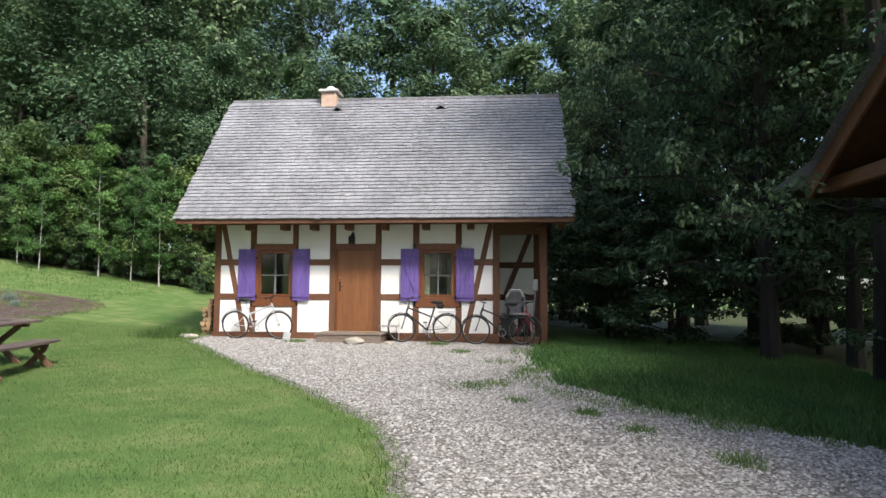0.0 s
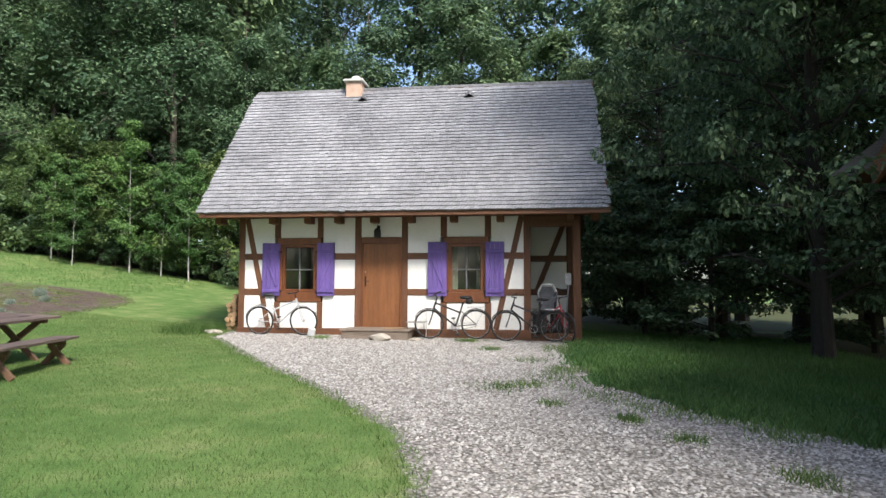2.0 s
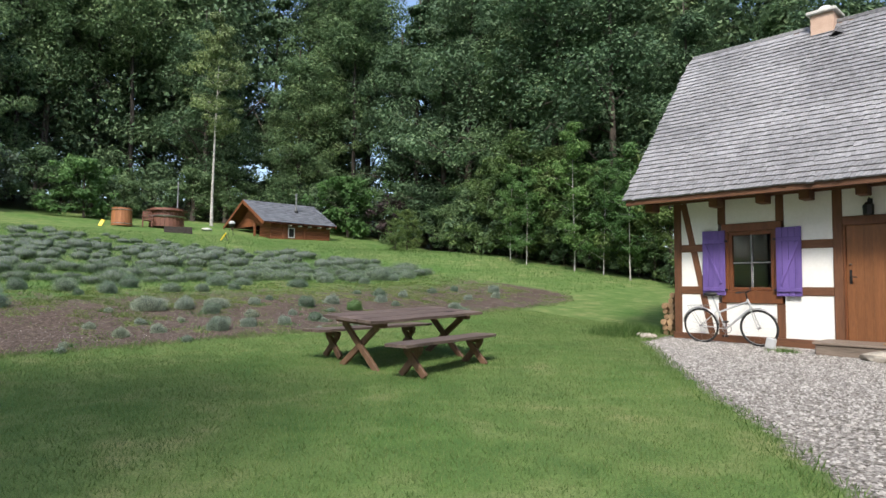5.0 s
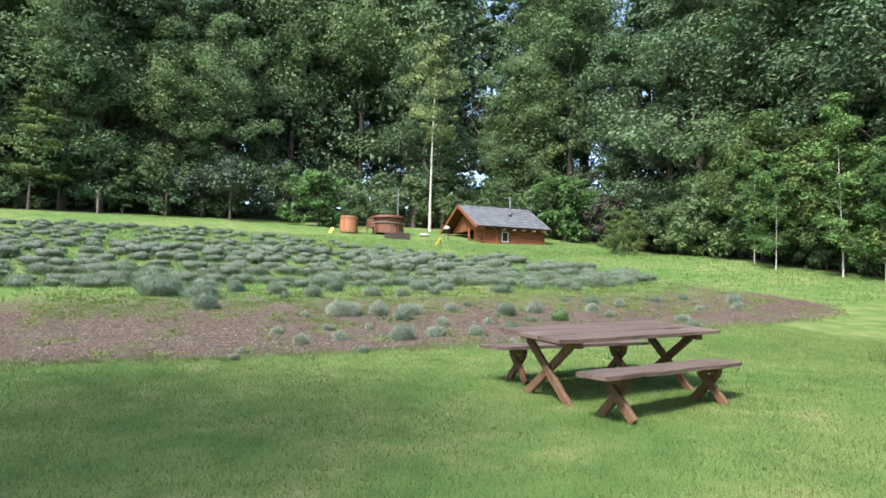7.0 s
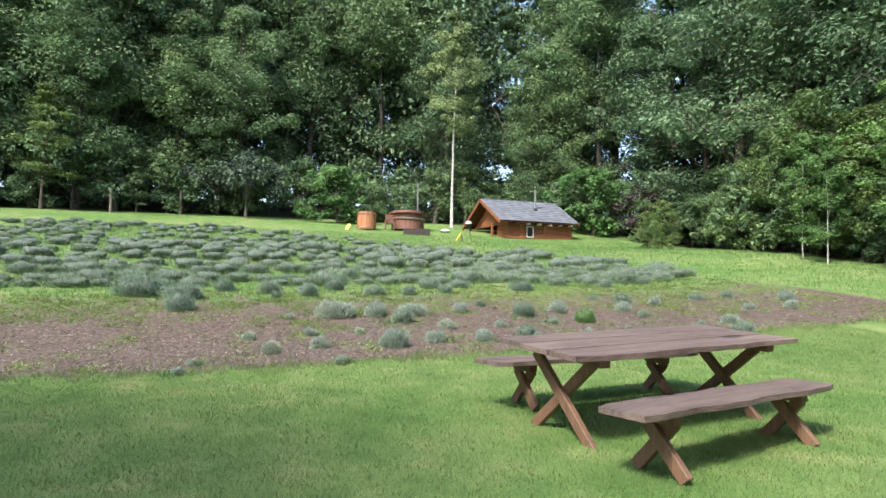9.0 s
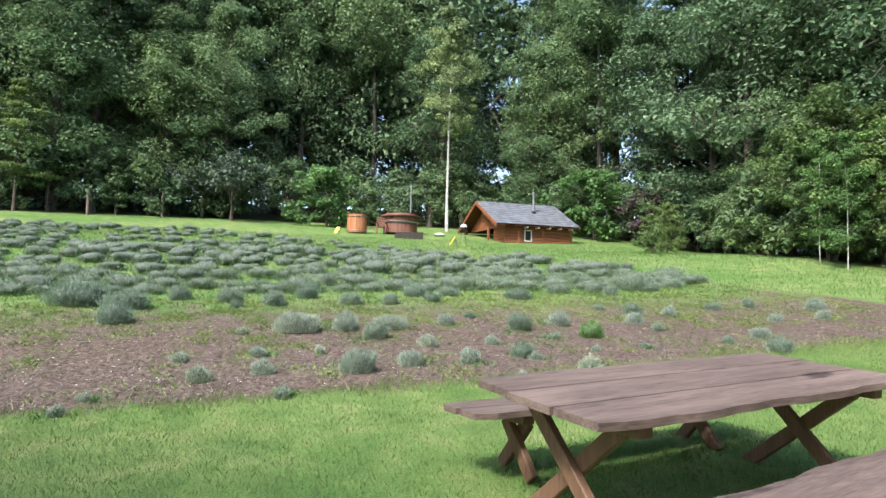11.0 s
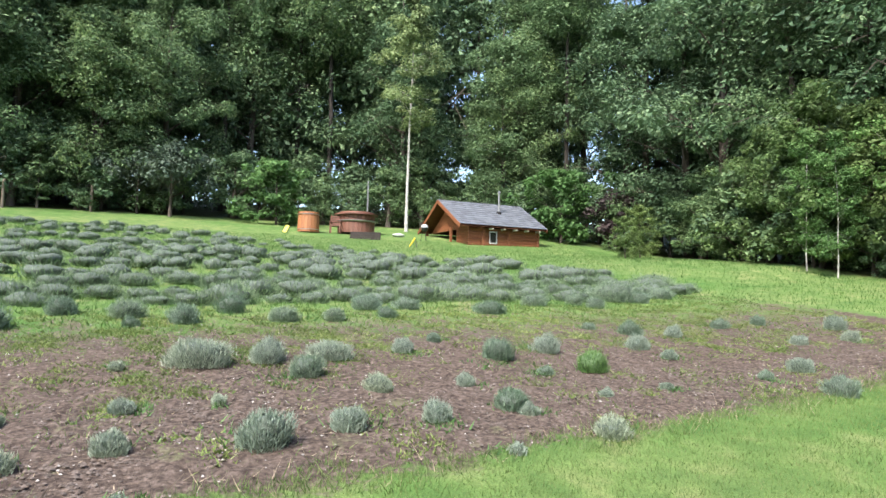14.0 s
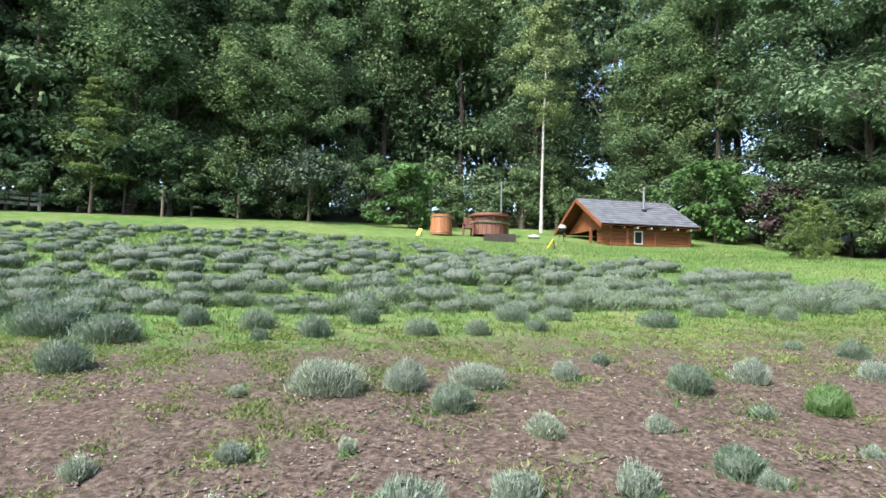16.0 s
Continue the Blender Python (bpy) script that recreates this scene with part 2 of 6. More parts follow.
def ground_material():
    m, t, b = nodes_of("garden_ground")
    v = coords(t)
    gravel, soil, bare = (add(t, "ShaderNodeAttribute", attribute_name=n) for n in ("gravel", "soil", "under_trees"))

    def nz(scale, detail=5):
        n = add(t, "ShaderNodeTexNoise", scale=scale, detail=detail)
        t.links.new(v, n.inputs["Vector"])
        return n.outputs[0]

    def mask(attr, wobble, amount, lo, hi):
        a = add(t, "ShaderNodeMath", operation='MULTIPLY_ADD')
        t.links.new(wobble, a.inputs[0])
        a.inputs[1].default_value = amount
        s = add(t, "ShaderNodeMath", operation='SUBTRACT')
        t.links.new(attr, s.inputs[0])
        s.inputs[1].default_value = amount / 2
        t.links.new(s.outputs[0], a.inputs[2])
        return ramp(t, a.outputs[0], [(lo, (0, 0, 0)), (hi, (1, 1, 1))])

    n_big, n_mid, n_fine, n_blade, n_clod = nz(0.35), nz(2.2), nz(14), nz(70), nz(26, 8)
    grass = ramp(t, n_mid, [(0.3, (0.072, 0.142, 0.04)), (0.52, (0.11, 0.186, 0.055)), (0.72, (0.172, 0.22, 0.086))])
    grass = mixc(t, 1.0, grass, ramp(t, n_blade, [(0.3, (0.6, 0.65, 0.6)), (0.7, (1.3, 1.25, 1.2))]), 'MULTIPLY')
    grass = mixc(t, 1.0, grass, ramp(t, n_big, [(0.3, (0.78, 0.9, 0.8)), (0.7, (1.36, 1.1, 1.3))]), 'MULTIPLY')
    vor = add(t, "ShaderNodeTexVoronoi", scale=32)
    t.links.new(v, vor.inputs["Vector"])
    stone = ramp(t, vor.outputs["Color"], [(0.1, (0.18, 0.168, 0.155)), (0.5, (0.30, 0.285, 0.266)), (0.9, (0.44, 0.42, 0.395))])
    stone = mixc(t, 1.0, stone, ramp(t, vor.outputs["Distance"], [(0.2, (1.1, 1.1, 1.1)), (0.75, (0.42, 0.40, 0.38))]), 'MULTIPLY')
    stone = mixc(t, 1.0, stone, ramp(t, n_big, [(0.3, (0.85, 0.84, 0.82)), (0.7, (1.08, 1.07, 1.06))]), 'MULTIPLY')
    earth = ramp(t, n_fine, [(0.3, (0.05, 0.037, 0.031)), (0.55, (0.102, 0.079, 0.067)), (0.75, (0.172, 0.138, 0.12))])
    earth = mixc(t, 1.0, earth, ramp(t, n_clod, [(0.35, (0.55, 0.53, 0.52)), (0.65, (1.35, 1.33, 1.3))]), 'MULTIPLY')
    earth = mixc(t, mask(n_mid, n_fine, 0.5, 0.64, 0.84), earth, (0.13, 0.14, 0.07))
    # leaf litter in the wood; beside the drive it stands in for tree shade
    litter_shade = ramp(t, n_fine, [(0.3, (0.03, 0.035, 0.015)), (0.7, (0.08, 0.09, 0.03))])
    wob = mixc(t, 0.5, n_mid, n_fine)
    col = mixc(t, mask(bare.outputs["Fac"], wob, 0.8, 0.4, 0.6), grass, litter_shade)
    col = mixc(t, mask(soil.outputs["Fac"], wob, 1.7, 0.4, 0.6), col, earth)
    gm = mask(gravel.outputs["Fac"], wob, 0.7, 0.44, 0.54)
    col = mixc(t, gm, col, stone)
    t.links.new(col, b.inputs["Base Color"])
    b.inputs["Roughness"].default_value = 0.95
    b.inputs["Specular IOR Level"].default_value = 0.15
    h = mixc(t, gm, mixc(t, 0.5, n_blade, n_fine), vor.outputs["Distance"])
    bump(t, b, h, 0.7, 0.03)
    return m


M_GROUND = ground_material()


# ---- shapes ----
def mesh_from(name, verts, faces, mat, smooth=False):
    """A mesh from arrays: faces all with the same number of corners."""
    verts, faces = np.asarray(verts, np.float32), np.asarray(faces, np.int32)
    me = bpy.data.meshes.new(name)
    k = faces.shape[1]
    me.vertices.add(len(verts))
    me.vertices.foreach_set("co", verts.ravel())
    me.loops.add(faces.size)
    me.loops.foreach_set("vertex_index", faces.ravel())
    me.polygons.add(len(faces))
    me.polygons.foreach_set("loop_start", np.arange(0, faces.size, k, dtype=np.int32))
    me.polygons.foreach_set("loop_total", np.full(len(faces), k, np.int32))
    if smooth:
        me.polygons.foreach_set("use_smooth", np.ones(len(faces), bool))
    me.materials.append(mat)
    me.update(calc_edges=True)
    return me


def part(name, bm, material, parent, label="", smooth=False):
    me = bpy.data.meshes.new(name)
    bmesh.ops.recalc_face_normals(bm, faces=bm.faces)
    bm.to_mesh(me)
    bm.free()
    me.materials.append(material)
    if smooth:
        me.polygons.foreach_set("use_smooth", np.ones(len(me.polygons), bool))
    ob = new(name, me)
    ob.parent = parent
    if label:
        ob["label"] = label
    return ob


def thing(name, x, y, z, label, category, group="", turn=0.0):
    ob = new(name)
    ob.matrix_world = pose(x, y, z, 0, 0, turn)
    ob.empty_display_size = 0.2
    return tagged(ob, label, category, group)


def box(bm, x0, x1, y0, y1, z0, z1, bevel=0.0, m=None):
    made = bmesh.ops.create_cube(bm, size=1.0)["verts"]
    for v in made:
        v.co = Vector(((x0 + x1) / 2 + v.co.x * (x1 - x0), (y0 + y1) / 2 + v.co.y * (y1 - y0), (z0 + z1) / 2 + v.co.z * (z1 - z0)))
    if bevel:
        edges = list({e for v in made for e in v.link_edges})
        made = list({v for f in bmesh.ops.bevel(bm, geom=edges, offset=bevel, segments=1, affect='EDGES')["faces"] for v in f.verts} | {v for v in made if v.is_valid})
    if m is not None:
        bmesh.ops.transform(bm, matrix=m, verts=[v for v in made if v.is_valid])
    return made


def bar(bm, a, b, w, d, bevel=0.006, side=(0, 1, 0)):
    """A squared timber from a to b, w wide and d deep along side."""
    a, b = Vector(a), Vector(b)
    up = (b - a).normalized()
    back = Vector(side)
    across = up.cross(back).normalized()
    back = across.cross(up)
    r = Matrix((across, back, up)).transposed().to_4x4()
    n = (b - a).length
    box(bm, -w / 2, w / 2, -d / 2, d / 2, 0, n, bevel, Matrix.Translation(a) @ r)


def tube(bm, pts, radii, n=8, caps=True):
    pts = [Vector(p) for p in pts]
    if isinstance(radii, (int, float)):
        radii = [radii] * len(pts)
    rings = []
    for i, p in enumerate(pts):
        d = (pts[min(i + 1, len(pts) - 1)] - pts[max(i - 1, 0)]).normalized()
        a = d.orthogonal().normalized() if abs(d.z) > 0.9 else d.cross(Vector((0, 0, 1))).normalized()
        b = d.cross(a)
        rings.append([bm.verts.new(p + (a * math.cos(2 * math.pi * k / n) + b * math.sin(2 * math.pi * k / n)) * radii[i]) for k in range(n)])
    for r0, r1 in zip(rings, rings[1:]):
        for k in range(n):
            bm.faces.new((r0[k], r0[(k + 1) % n], r1[(k + 1) % n], r1[k]))
    if caps:
        bm.faces.new(rings[0])
        bm.faces.new(rings[-1])


def hoop(bm, c, big, small, n=28, k=6, axis='Y'):
    """A ring round the axis."""
    rings = []
    for i in range(n):
        a = 2 * math.pi * i / n
        row = []
        for j in range(k):
            q = 2 * math.pi * j / k
            r = big + small * math.cos(q)
            o = small * math.sin(q)
            p = (r * math.cos(a), o, r * math.sin(a)) if axis == 'Y' else (r * math.cos(a), r * math.sin(a), o)
            row.append(bm.verts.new(Vector(c) + Vector(p)))
        rings.append(row)
    for i in range(n):
        for j in range(k):
            bm.faces.new((rings[i][j], rings[i][(j + 1) % k], rings[(i + 1) % n][(j + 1) % k], rings[(i + 1) % n][j]))


def lathe(bm, profile, n=24, centre=(0, 0, 0)):
    """A turned shape from (radius, height) rows."""
    rings = [[bm.verts.new(Vector(centre) + Vector((r * math.cos(2 * math.pi * k / n), r * math.sin(2 * math.pi * k / n), z))) for k in range(n)] for r, z in profile]
    for a, b in zip(rings, rings[1:]):
        for k in range(n):
            bm.faces.new((a[k], a[(k + 1) % n], b[(k + 1) % n], b[k]))
    bm.faces.new(rings[0][::-1])
    bm.faces.new(rings[-1])


# ---- ground ----
KX = [-120, -60, -39, -32.5, -26.7, -20, -14, -11.5, -9, -7, -5, -3.5, -1, 2, 6, 10, 20]
KZ = [14, 9, 5.3, 4.25, 3.3, 2.3, 1.27, 1.04, .76, .50, .325, .19, 0.02, -.02, -.08, -.2, -.5]


def height(x, y):
    x, y = np.asarray(x, float), np.asarray(y, float)
    z = np.interp(x, KX, KZ)
    south = np.interp(x, [-22, -14, -4, -1.5], [0, .024, .024, .016]) * np.clip(y, -16, 0)
    north = np.clip(y - 1, 0, 19) * np.interp(x, [-40, -25, -16, -8, -2, 0, 6], [.04, .02, .08, .06, .03, .01, 0.0])
    return z + south + north


def gz(x, y):
    return float(height(x, y))


def inside_by(px, py, poly):
    """Signed distance to a closed outline, positive inside."""
    px, py = np.asarray(px, float), np.asarray(py, float)
    best, odd = np.full(px.shape, 1e9), np.zeros(px.shape, bool)
    for (x0, y0), (x1, y1) in zip(poly, poly[1:] + poly[:1]):
        dx, dy = x1 - x0, y1 - y0
        u = np.clip(((px - x0) * dx + (py - y0) * dy) / (dx * dx + dy * dy), 0, 1)
        best = np.minimum(best, np.hypot(px - x0 - u * dx, py - y0 - u * dy))
        cross = ((y0 > py) != (y1 > py)) & (px < dx * (py - y0) / (dy if dy else 1e-9) + x0)
        odd ^= cross
    return np.where(odd, best, -best)


GRAVEL = [(-0.3, 0.3), (-0.1, -1.3), (0.5, -1.95), (1.7, -3.7), (3.0, -5.4), (4.35, -7.0), (5.65, -8.9), (6.1, -10.2), (6.3, -12), (6.0, -20), (12, -20), (11.2, -10),
          (10.4, -8.6), (8.9, -7.3), (7.9, -5.6), (7.7, -3), (8.1, 0.3)]
FIELD = [(-4.7, -22), (-4.55, -12.2), (-4.35, -10.1), (-4.45, -6.8), (-4.8, -3.3), (-5.3, 0.2), (-5.55, 2.6), (-5.9, 4.7), (-7.1, 5.9), (-9.5, 6.0), (-12.2, 5.6), (-17.4, 5.0), (-22, 1.5), (-26.8, -3.9),
         (-31, -10), (-29.5, -17), (-28, -26), (-10, -26)]
EDGE = [(24, 8), (13, 7.5), (2, 12), (-7, 13.6), (-11, 13.6), (-15.5, 13.6), (-21, 14.5), (-26, 16), (-33, 15.5), (-37, 11), (-39.5, 4), (-41, -3), (-39.5, -10), (-37.5, -17), (-36, -24), (-32, -34)]
WOOD = EDGE + [(-60, -60), (-90, 0), (-60, 60), (30, 60), (60, 10)]


def steps(rows):
    out = []
    for a, b, s in rows:
        out += list(np.arange(a, b, s))
    return np.array(sorted(set(np.round(out, 4))))


gx = steps([(-900, -120, 130), (-120, -42, 4), (-42, -14, 0.6), (-14, 12, 0.14), (12, 22, 0.6), (22, 60, 4), (60, 901, 140)])
gy = steps([(-900, -60, 140), (-60, -20, 4), (-20, -14, 0.6), (-14, 2, 0.14), (2, 18, 0.5), (18, 60, 4), (60, 901, 140)])
X, Y = np.meshgrid(gx, gy, indexing='ij')
Z = height(X, Y)
rs = np.random.RandomState(4)
rough = rs.rand(*Z.shape)
soil_in = inside_by(X, Y, FIELD)
gravel_in = inside_by(X, Y, GRAVEL)
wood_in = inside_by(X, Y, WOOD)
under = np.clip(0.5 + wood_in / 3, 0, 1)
# tree shade right of the drive, put into the ground colour
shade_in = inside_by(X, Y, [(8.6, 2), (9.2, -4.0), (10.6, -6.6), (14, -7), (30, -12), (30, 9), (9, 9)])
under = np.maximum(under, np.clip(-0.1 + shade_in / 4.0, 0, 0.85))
Z = Z + (rough - 0.5) * np.where(soil_in > 0.1, 0.045, 0.008) * (np.hypot(X, Y) < 60)
ni, nj = Z.shape
idx = np.arange(ni * nj).reshape(ni, nj)
quads = np.stack([idx[:-1, :-1], idx[1:, :-1], idx[1:, 1:], idx[:-1, 1:]], -1).reshape(-1, 4)
ground_me = mesh_from("ground", np.stack([X, Y, Z], -1).reshape(-1, 3), quads, M_GROUND, smooth=True)
# soil thins out away from the near strip, where grass and old plants close the ground
thin = np.interp(-X, [4, 7.8, 9.0, 10.4, 12, 20, 30], [1.0, 0.95, 0.66, 0.5, 0.34, 0.25, 0.3])
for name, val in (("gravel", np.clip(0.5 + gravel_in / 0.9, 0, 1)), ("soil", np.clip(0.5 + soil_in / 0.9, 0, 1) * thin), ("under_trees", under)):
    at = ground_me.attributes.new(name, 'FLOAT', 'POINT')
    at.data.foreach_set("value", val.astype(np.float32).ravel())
ground = tagged(new("ground", ground_me), "green lawn, grey gravel drive and brown field soil", "ground", kind="structure")

# ---- the timber-framed cottage ----
EAVE_Y, EAVE_Z, RIDGE_Y, RIDGE_Z, ROOF_X0, ROOF_X1 = -0.815, 2.83, 2.40, 6.63, -0.68, 8.71
DEEP = 2 * RIDGE_Y
house = thing("timber_framed_cottage", 0, 0, 0, "white plaster cottage with brown timber frame and grey shingle roof", "house")


def timber(parent, name, x0, x1, z0, z1, y0=0.0, y1=0.16, mat=None, edge=0.008):
    b = bmesh.new()
    box(b, x0, x1, y0, y1, z0, z1, edge)
    return part(name, b, mat or (M_TIMBER if z1 - z0 > x1 - x0 else M_TIMBER_X), parent)


def panel(parent, x0, x1, z0, z1, y0=0.02, y1=0.14):
    b = bmesh.new()
    box(b, x0, x1, y0, y1, z0, z1)
    return part("infill_panel", b, M_PLASTER, parent)


POSTS = [(-0.04, 0.11), (0.86, 1.01), (1.93, 2.07), (2.86, 3.01), (3.99, 4.135), (4.915, 5.065), (5.95, 6.095), (6.845, 7.005)]
timber(house, "sill_beam", -0.06, 7.0, -0.12, 0.125, -0.03, 0.16)
timber(house, "sill_beam", 7.01, 8.14, -0.12, 0.06, 0.02, 0.16)
timber(house, "wall_plate", -0.6, 8.6, 2.76, 2.90, -0.02, 0.16)
for i, (a, b_x) in enumerate(POSTS):
    if i in (1, 2, 5, 6):
        timber(house, "post", a, b_x, 2.28, 2.757)
        timber(house, "post", a, b_x, 0.128, 0.742)
    else:
        timber(house, "post", a, b_x, 0.128, 2.757, -0.004)
for a, b_x in ((0.11, 0.86), (2.07, 2.86), (4.135, 4.915), (6.095, 6.845)):
    timber(house, "rail", a + 0.002, b_x - 0.002, 1.755, 1.905, 0.004)
    timber(house, "rail", a + 0.002, b_x - 0.002, 0.905, 1.06, 0.004)
    for z0, z1 in ((0.127, 0.903), (1.062, 1.753), (1.907, 2.758)):
        panel(house, a + 0.001, b_x - 0.001, z0, z1)
for a, b_x in ((1.01, 1.93), (5.065, 5.95)):
    panel(house, a, b_x, 0.127, 0.74)
    panel(house, a, b_x, 2.285, 2.758)
panel(house, 3.01, 3.99, 2.285, 2.758)
for a, b_p in (((0.16, 2.755), (0.72, 0.13)), ((6.80, 2.755), (6.20, 0.13))):
    b = bmesh.new()
    bar(b, (a[0], 0.071, a[1]), (b_p[0], 0.071, b_p[1]), 0.13, 0.13)
    part("brace", b, M_TIMBER, house)
# side and rear walls, gables
for nm, x0, x1, y0, y1, z1 in (("side_wall", -0.03, 0.11, 0.165, DEEP - 0.02, 2.9), ("side_wall", 6.86, 7.0, 0.165, DEEP - 0.02, 2.9), ("rear_wall", -0.03, 7.0, DEEP - 0.015, DEEP + 0.12, 2.9)):
    b = bmesh.new()
    box(b, x0, x1, y0, y1, -0.1, z1)
    part(nm, b, M_PLASTER, house)
for x0, x1 in ((-0.02, 0.10), (7.9, 8.03)):
    b = bmesh.new()
    vs = [b.verts.new((x, y, z)) for x in (x0, x1) for y, z in ((0.1, 2.91), (DEEP, 2.91), (RIDGE_Y, RIDGE_Z - 0.25))]
    b.faces.new(vs[:3])
    b.faces.new(vs[3:])
    for i in range(3):
        b.faces.new((vs[i], vs[(i + 1) % 3], vs[3 + (i + 1) % 3], vs[3 + i]))
    part("gable_boarding", b, M_TIMBER, house)
for y in (0.17, 1.5, 3.0, 4.4):
    b = bmesh.new()
    box(b, -0.055, -0.032, y, y + 0.15, -0.1, 2.9, 0.004)
    part("post", b, M_TIMBER, house)
b = bmesh.new()
box(b, 0.1, 6.9, 0.3, DEEP - 0.05, -0.05, 0.02)
part("room_floor", b, M_TIMBER_X, house)
b = bmesh.new()
box(b, 0.1, 8.0, 0.17, DEEP - 0.05, 2.78, 2.84)
part("loft_floor", b, M_TIMBER_X, house)

# porch bay
b = bmesh.new()
box(b, 7.96, 8.14, -0.02, 0.16, -0.1, 2.757, 0.012)
part("porch_post", b, M_TIMBER, house)
PB = 1.55
for x0, x1, z0, z1 in ((7.02, 7.92, 0.06, 0.90), (7.02, 7.92, 1.06, 1.75), (7.02, 7.92, 1.907, 2.76)):
    panel(house, x0, x1, z0, z1, PB + 0.02, PB + 0.14)
for x0, x1, z0, z1 in ((7.0, 8.1, 0.903, 1.058), (7.0, 8.1, 1.753, 1.905), (7.925, 8.1, -0.1, 2.76), (7.0, 8.14, -0.1, 0.058)):
    timber(house, "porch_timber", x0, x1, z0, z1, PB - 0.01 if x1 - x0 < 0.3 else PB, PB + 0.15)
b = bmesh.new()
bar(b, (7.85, PB - 0.02, 2.7), (7.15, PB - 0.02, 0.95), 0.13, 0.08)
part("brace", b, M_TIMBER, house)
b = bmesh.new()
bar(b, (8.05, 0.2, 2.72), (8.05, PB - 0.02, 2.72), 0.14, 0.14, side=(0, 0, 1))
part("porch_beam", b, M_TIMBER_Y, house)
b = bmesh.new()
bar(b, (8.05, 0.2, -0.02), (8.05, PB - 0.02, -0.02), 0.14, 0.14, side=(0, 0, 1))
part("porch_beam", b, M_TIMBER_Y, house)
b = bmesh.new()
box(b, 7.96, 8.1, 1.48, 1.538, 0, 2.75)
part("porch_timber", b, M_TIMBER, house)

# beam ends under the eave
for x in (-0.42, 0.92, 1.79, 2.52, 3.38, 4.25, 5.25, 6.32, 7.9, 8.45):
    b = bmesh.new()
    box(b, x - 0.085, x + 0.085, -0.34, 0.0 - 0.022, 2.60, 2.77, 0.012)
    part("beam_end", b, M_TIMBER_Y, house)
b = bmesh.new()
box(b, ROOF_X0 + 0.05, ROOF_X1 - 0.05, -0.34, -0.2, 2.775, 2.90, 0.008)
part("eave_beam", b, M_TIMBER_X, house)


def window(parent, x0, x1):
    """Frame outside x0 to x1, with a deep sill board and a crossed sash."""
    w = new("window")
    w.parent = parent
    for nm, a, b_x, z0, z1, y0 in (("lintel", x0 - 0.13, x1 + 0.13, 2.125, 2.278, -0.006), ("sill", x0 - 0.13, x1 + 0.13, 0.745, 0.985, -0.012),
                                   ("jamb", x0 - 0.13, x0, 0.988, 2.122, -0.004), ("jamb", x1, x1 + 0.13, 0.988, 2.122, -0.004)):
        b = bmesh.new()
        box(b, a, b_x, y0, 0.15, z0, z1, 0.01)
        part(nm, b, M_FRAME, w)
    mid = (x0 + x1) / 2
    for nm, a, b_x, z0, z1, d in (("sash", x0, x0 + 0.07, 0.988, 2.122, 0.03), ("sash", x1 - 0.07, x1, 0.988, 2.122, 0.03), ("sash", x0 + 0.07, x1 - 0.07, 0.988, 1.05, 0.03),
                                  ("sash", x0 + 0.07, x1 - 0.07, 2.05, 2.122, 0.03), ("glazing_bar", mid - 0.018, mid + 0.018, 1.05, 2.05, 0.045), ("glazing_bar", x0 + 0.07, x1 - 0.07, 1.50, 1.53, 0.052)):
        b = bmesh.new()
        box(b, a, b_x, d, 0.10, z0, z1, 0.005)
        part(nm, b, M_FRAME if nm == "sash" else M_GREYCLOTH, w)
    b = bmesh.new()
    box(b, x0 + 0.06, x1 - 0.06, 0.070, 0.076, 1.04, 2.06)
    g = part("pane", b, M_GLASS, w)
    g.visible_shadow = False
    return w


window(house, 1.06, 1.90)
window(house, 5.115, 5.92)
M_CURTAIN = plain("green_curtain", (0.16, 0.19, 0.13), (0.30, 0.33, 0.26), 0.9, 6, 60)
for x0, x1 in ((5.17, 5.30), (5.74, 5.87)):
    b = bmesh.new()
    n = 12
    rows = [[b.verts.new((x0 + (x1 - x0) * i / n, 0.2 + 0.02 * math.sin(i * 2.1), z)) for i in range(n + 1)] for z in (1.02, 2.06)]
    for i in range(n):
        b.faces.new((rows[0][i], rows[0][i + 1], rows[1][i + 1], rows[1][i]))
    c = tagged(part("curtain", b, M_CURTAIN, None), "grey green curtain hanging inside the window", "curtain", "window curtains")


def shutter(x0, x1, lean):
    """Ledged shutter of planks with two ledges and a slanting brace."""
    s = new("shutter")
    s.parent = house
    s["label"] = "purple painted plank shutter, open"
    n = 4
    for i in range(n):
        b = bmesh.new()
        a, c = x0 + (x1 - x0) * i / n, x0 + (x1 - x0) * (i + 1) / n
        box(b, a + 0.002, c - 0.002, -0.052, -0.028, 0.89, 2.155, 0.004)
        part("plank", b, M_PURPLE, s)
    for z0, z1 in ((0.97, 1.04), (1.90, 1.97)):
        b = bmesh.new()
        box(b, x0 + 0.01, x1 - 0.01, -0.078, -0.053, z0, z1, 0.006)
        part("ledge", b, M_PURPLE, s)
    b = bmesh.new()
    xa, xb = (x0 + 0.05, x1 - 0.08) if lean else (x1 - 0.05, x0 + 0.08)
    bar(b, (xa, -0.064, 1.89), (xb, -0.064, 1.12), 0.05, 0.022, 0.004)
    part("brace", b, M_PURPLE, s)
    for z in (1.0, 1.94):
        b = bmesh.new()
        xh = x1 + 0.02 if lean else x0 - 0.02
        box(b, xh - 0.03, xh + 0.03, -0.055, -0.045, z - 0.02, z + 0.02, 0.003)
        part("hinge", b, M_BLACK, s)


shutter(0.575, 1.02, True)
shutter(1.945, 2.375, False)
shutter(4.62, 5.065, True)
shutter(5.965, 6.40, False)

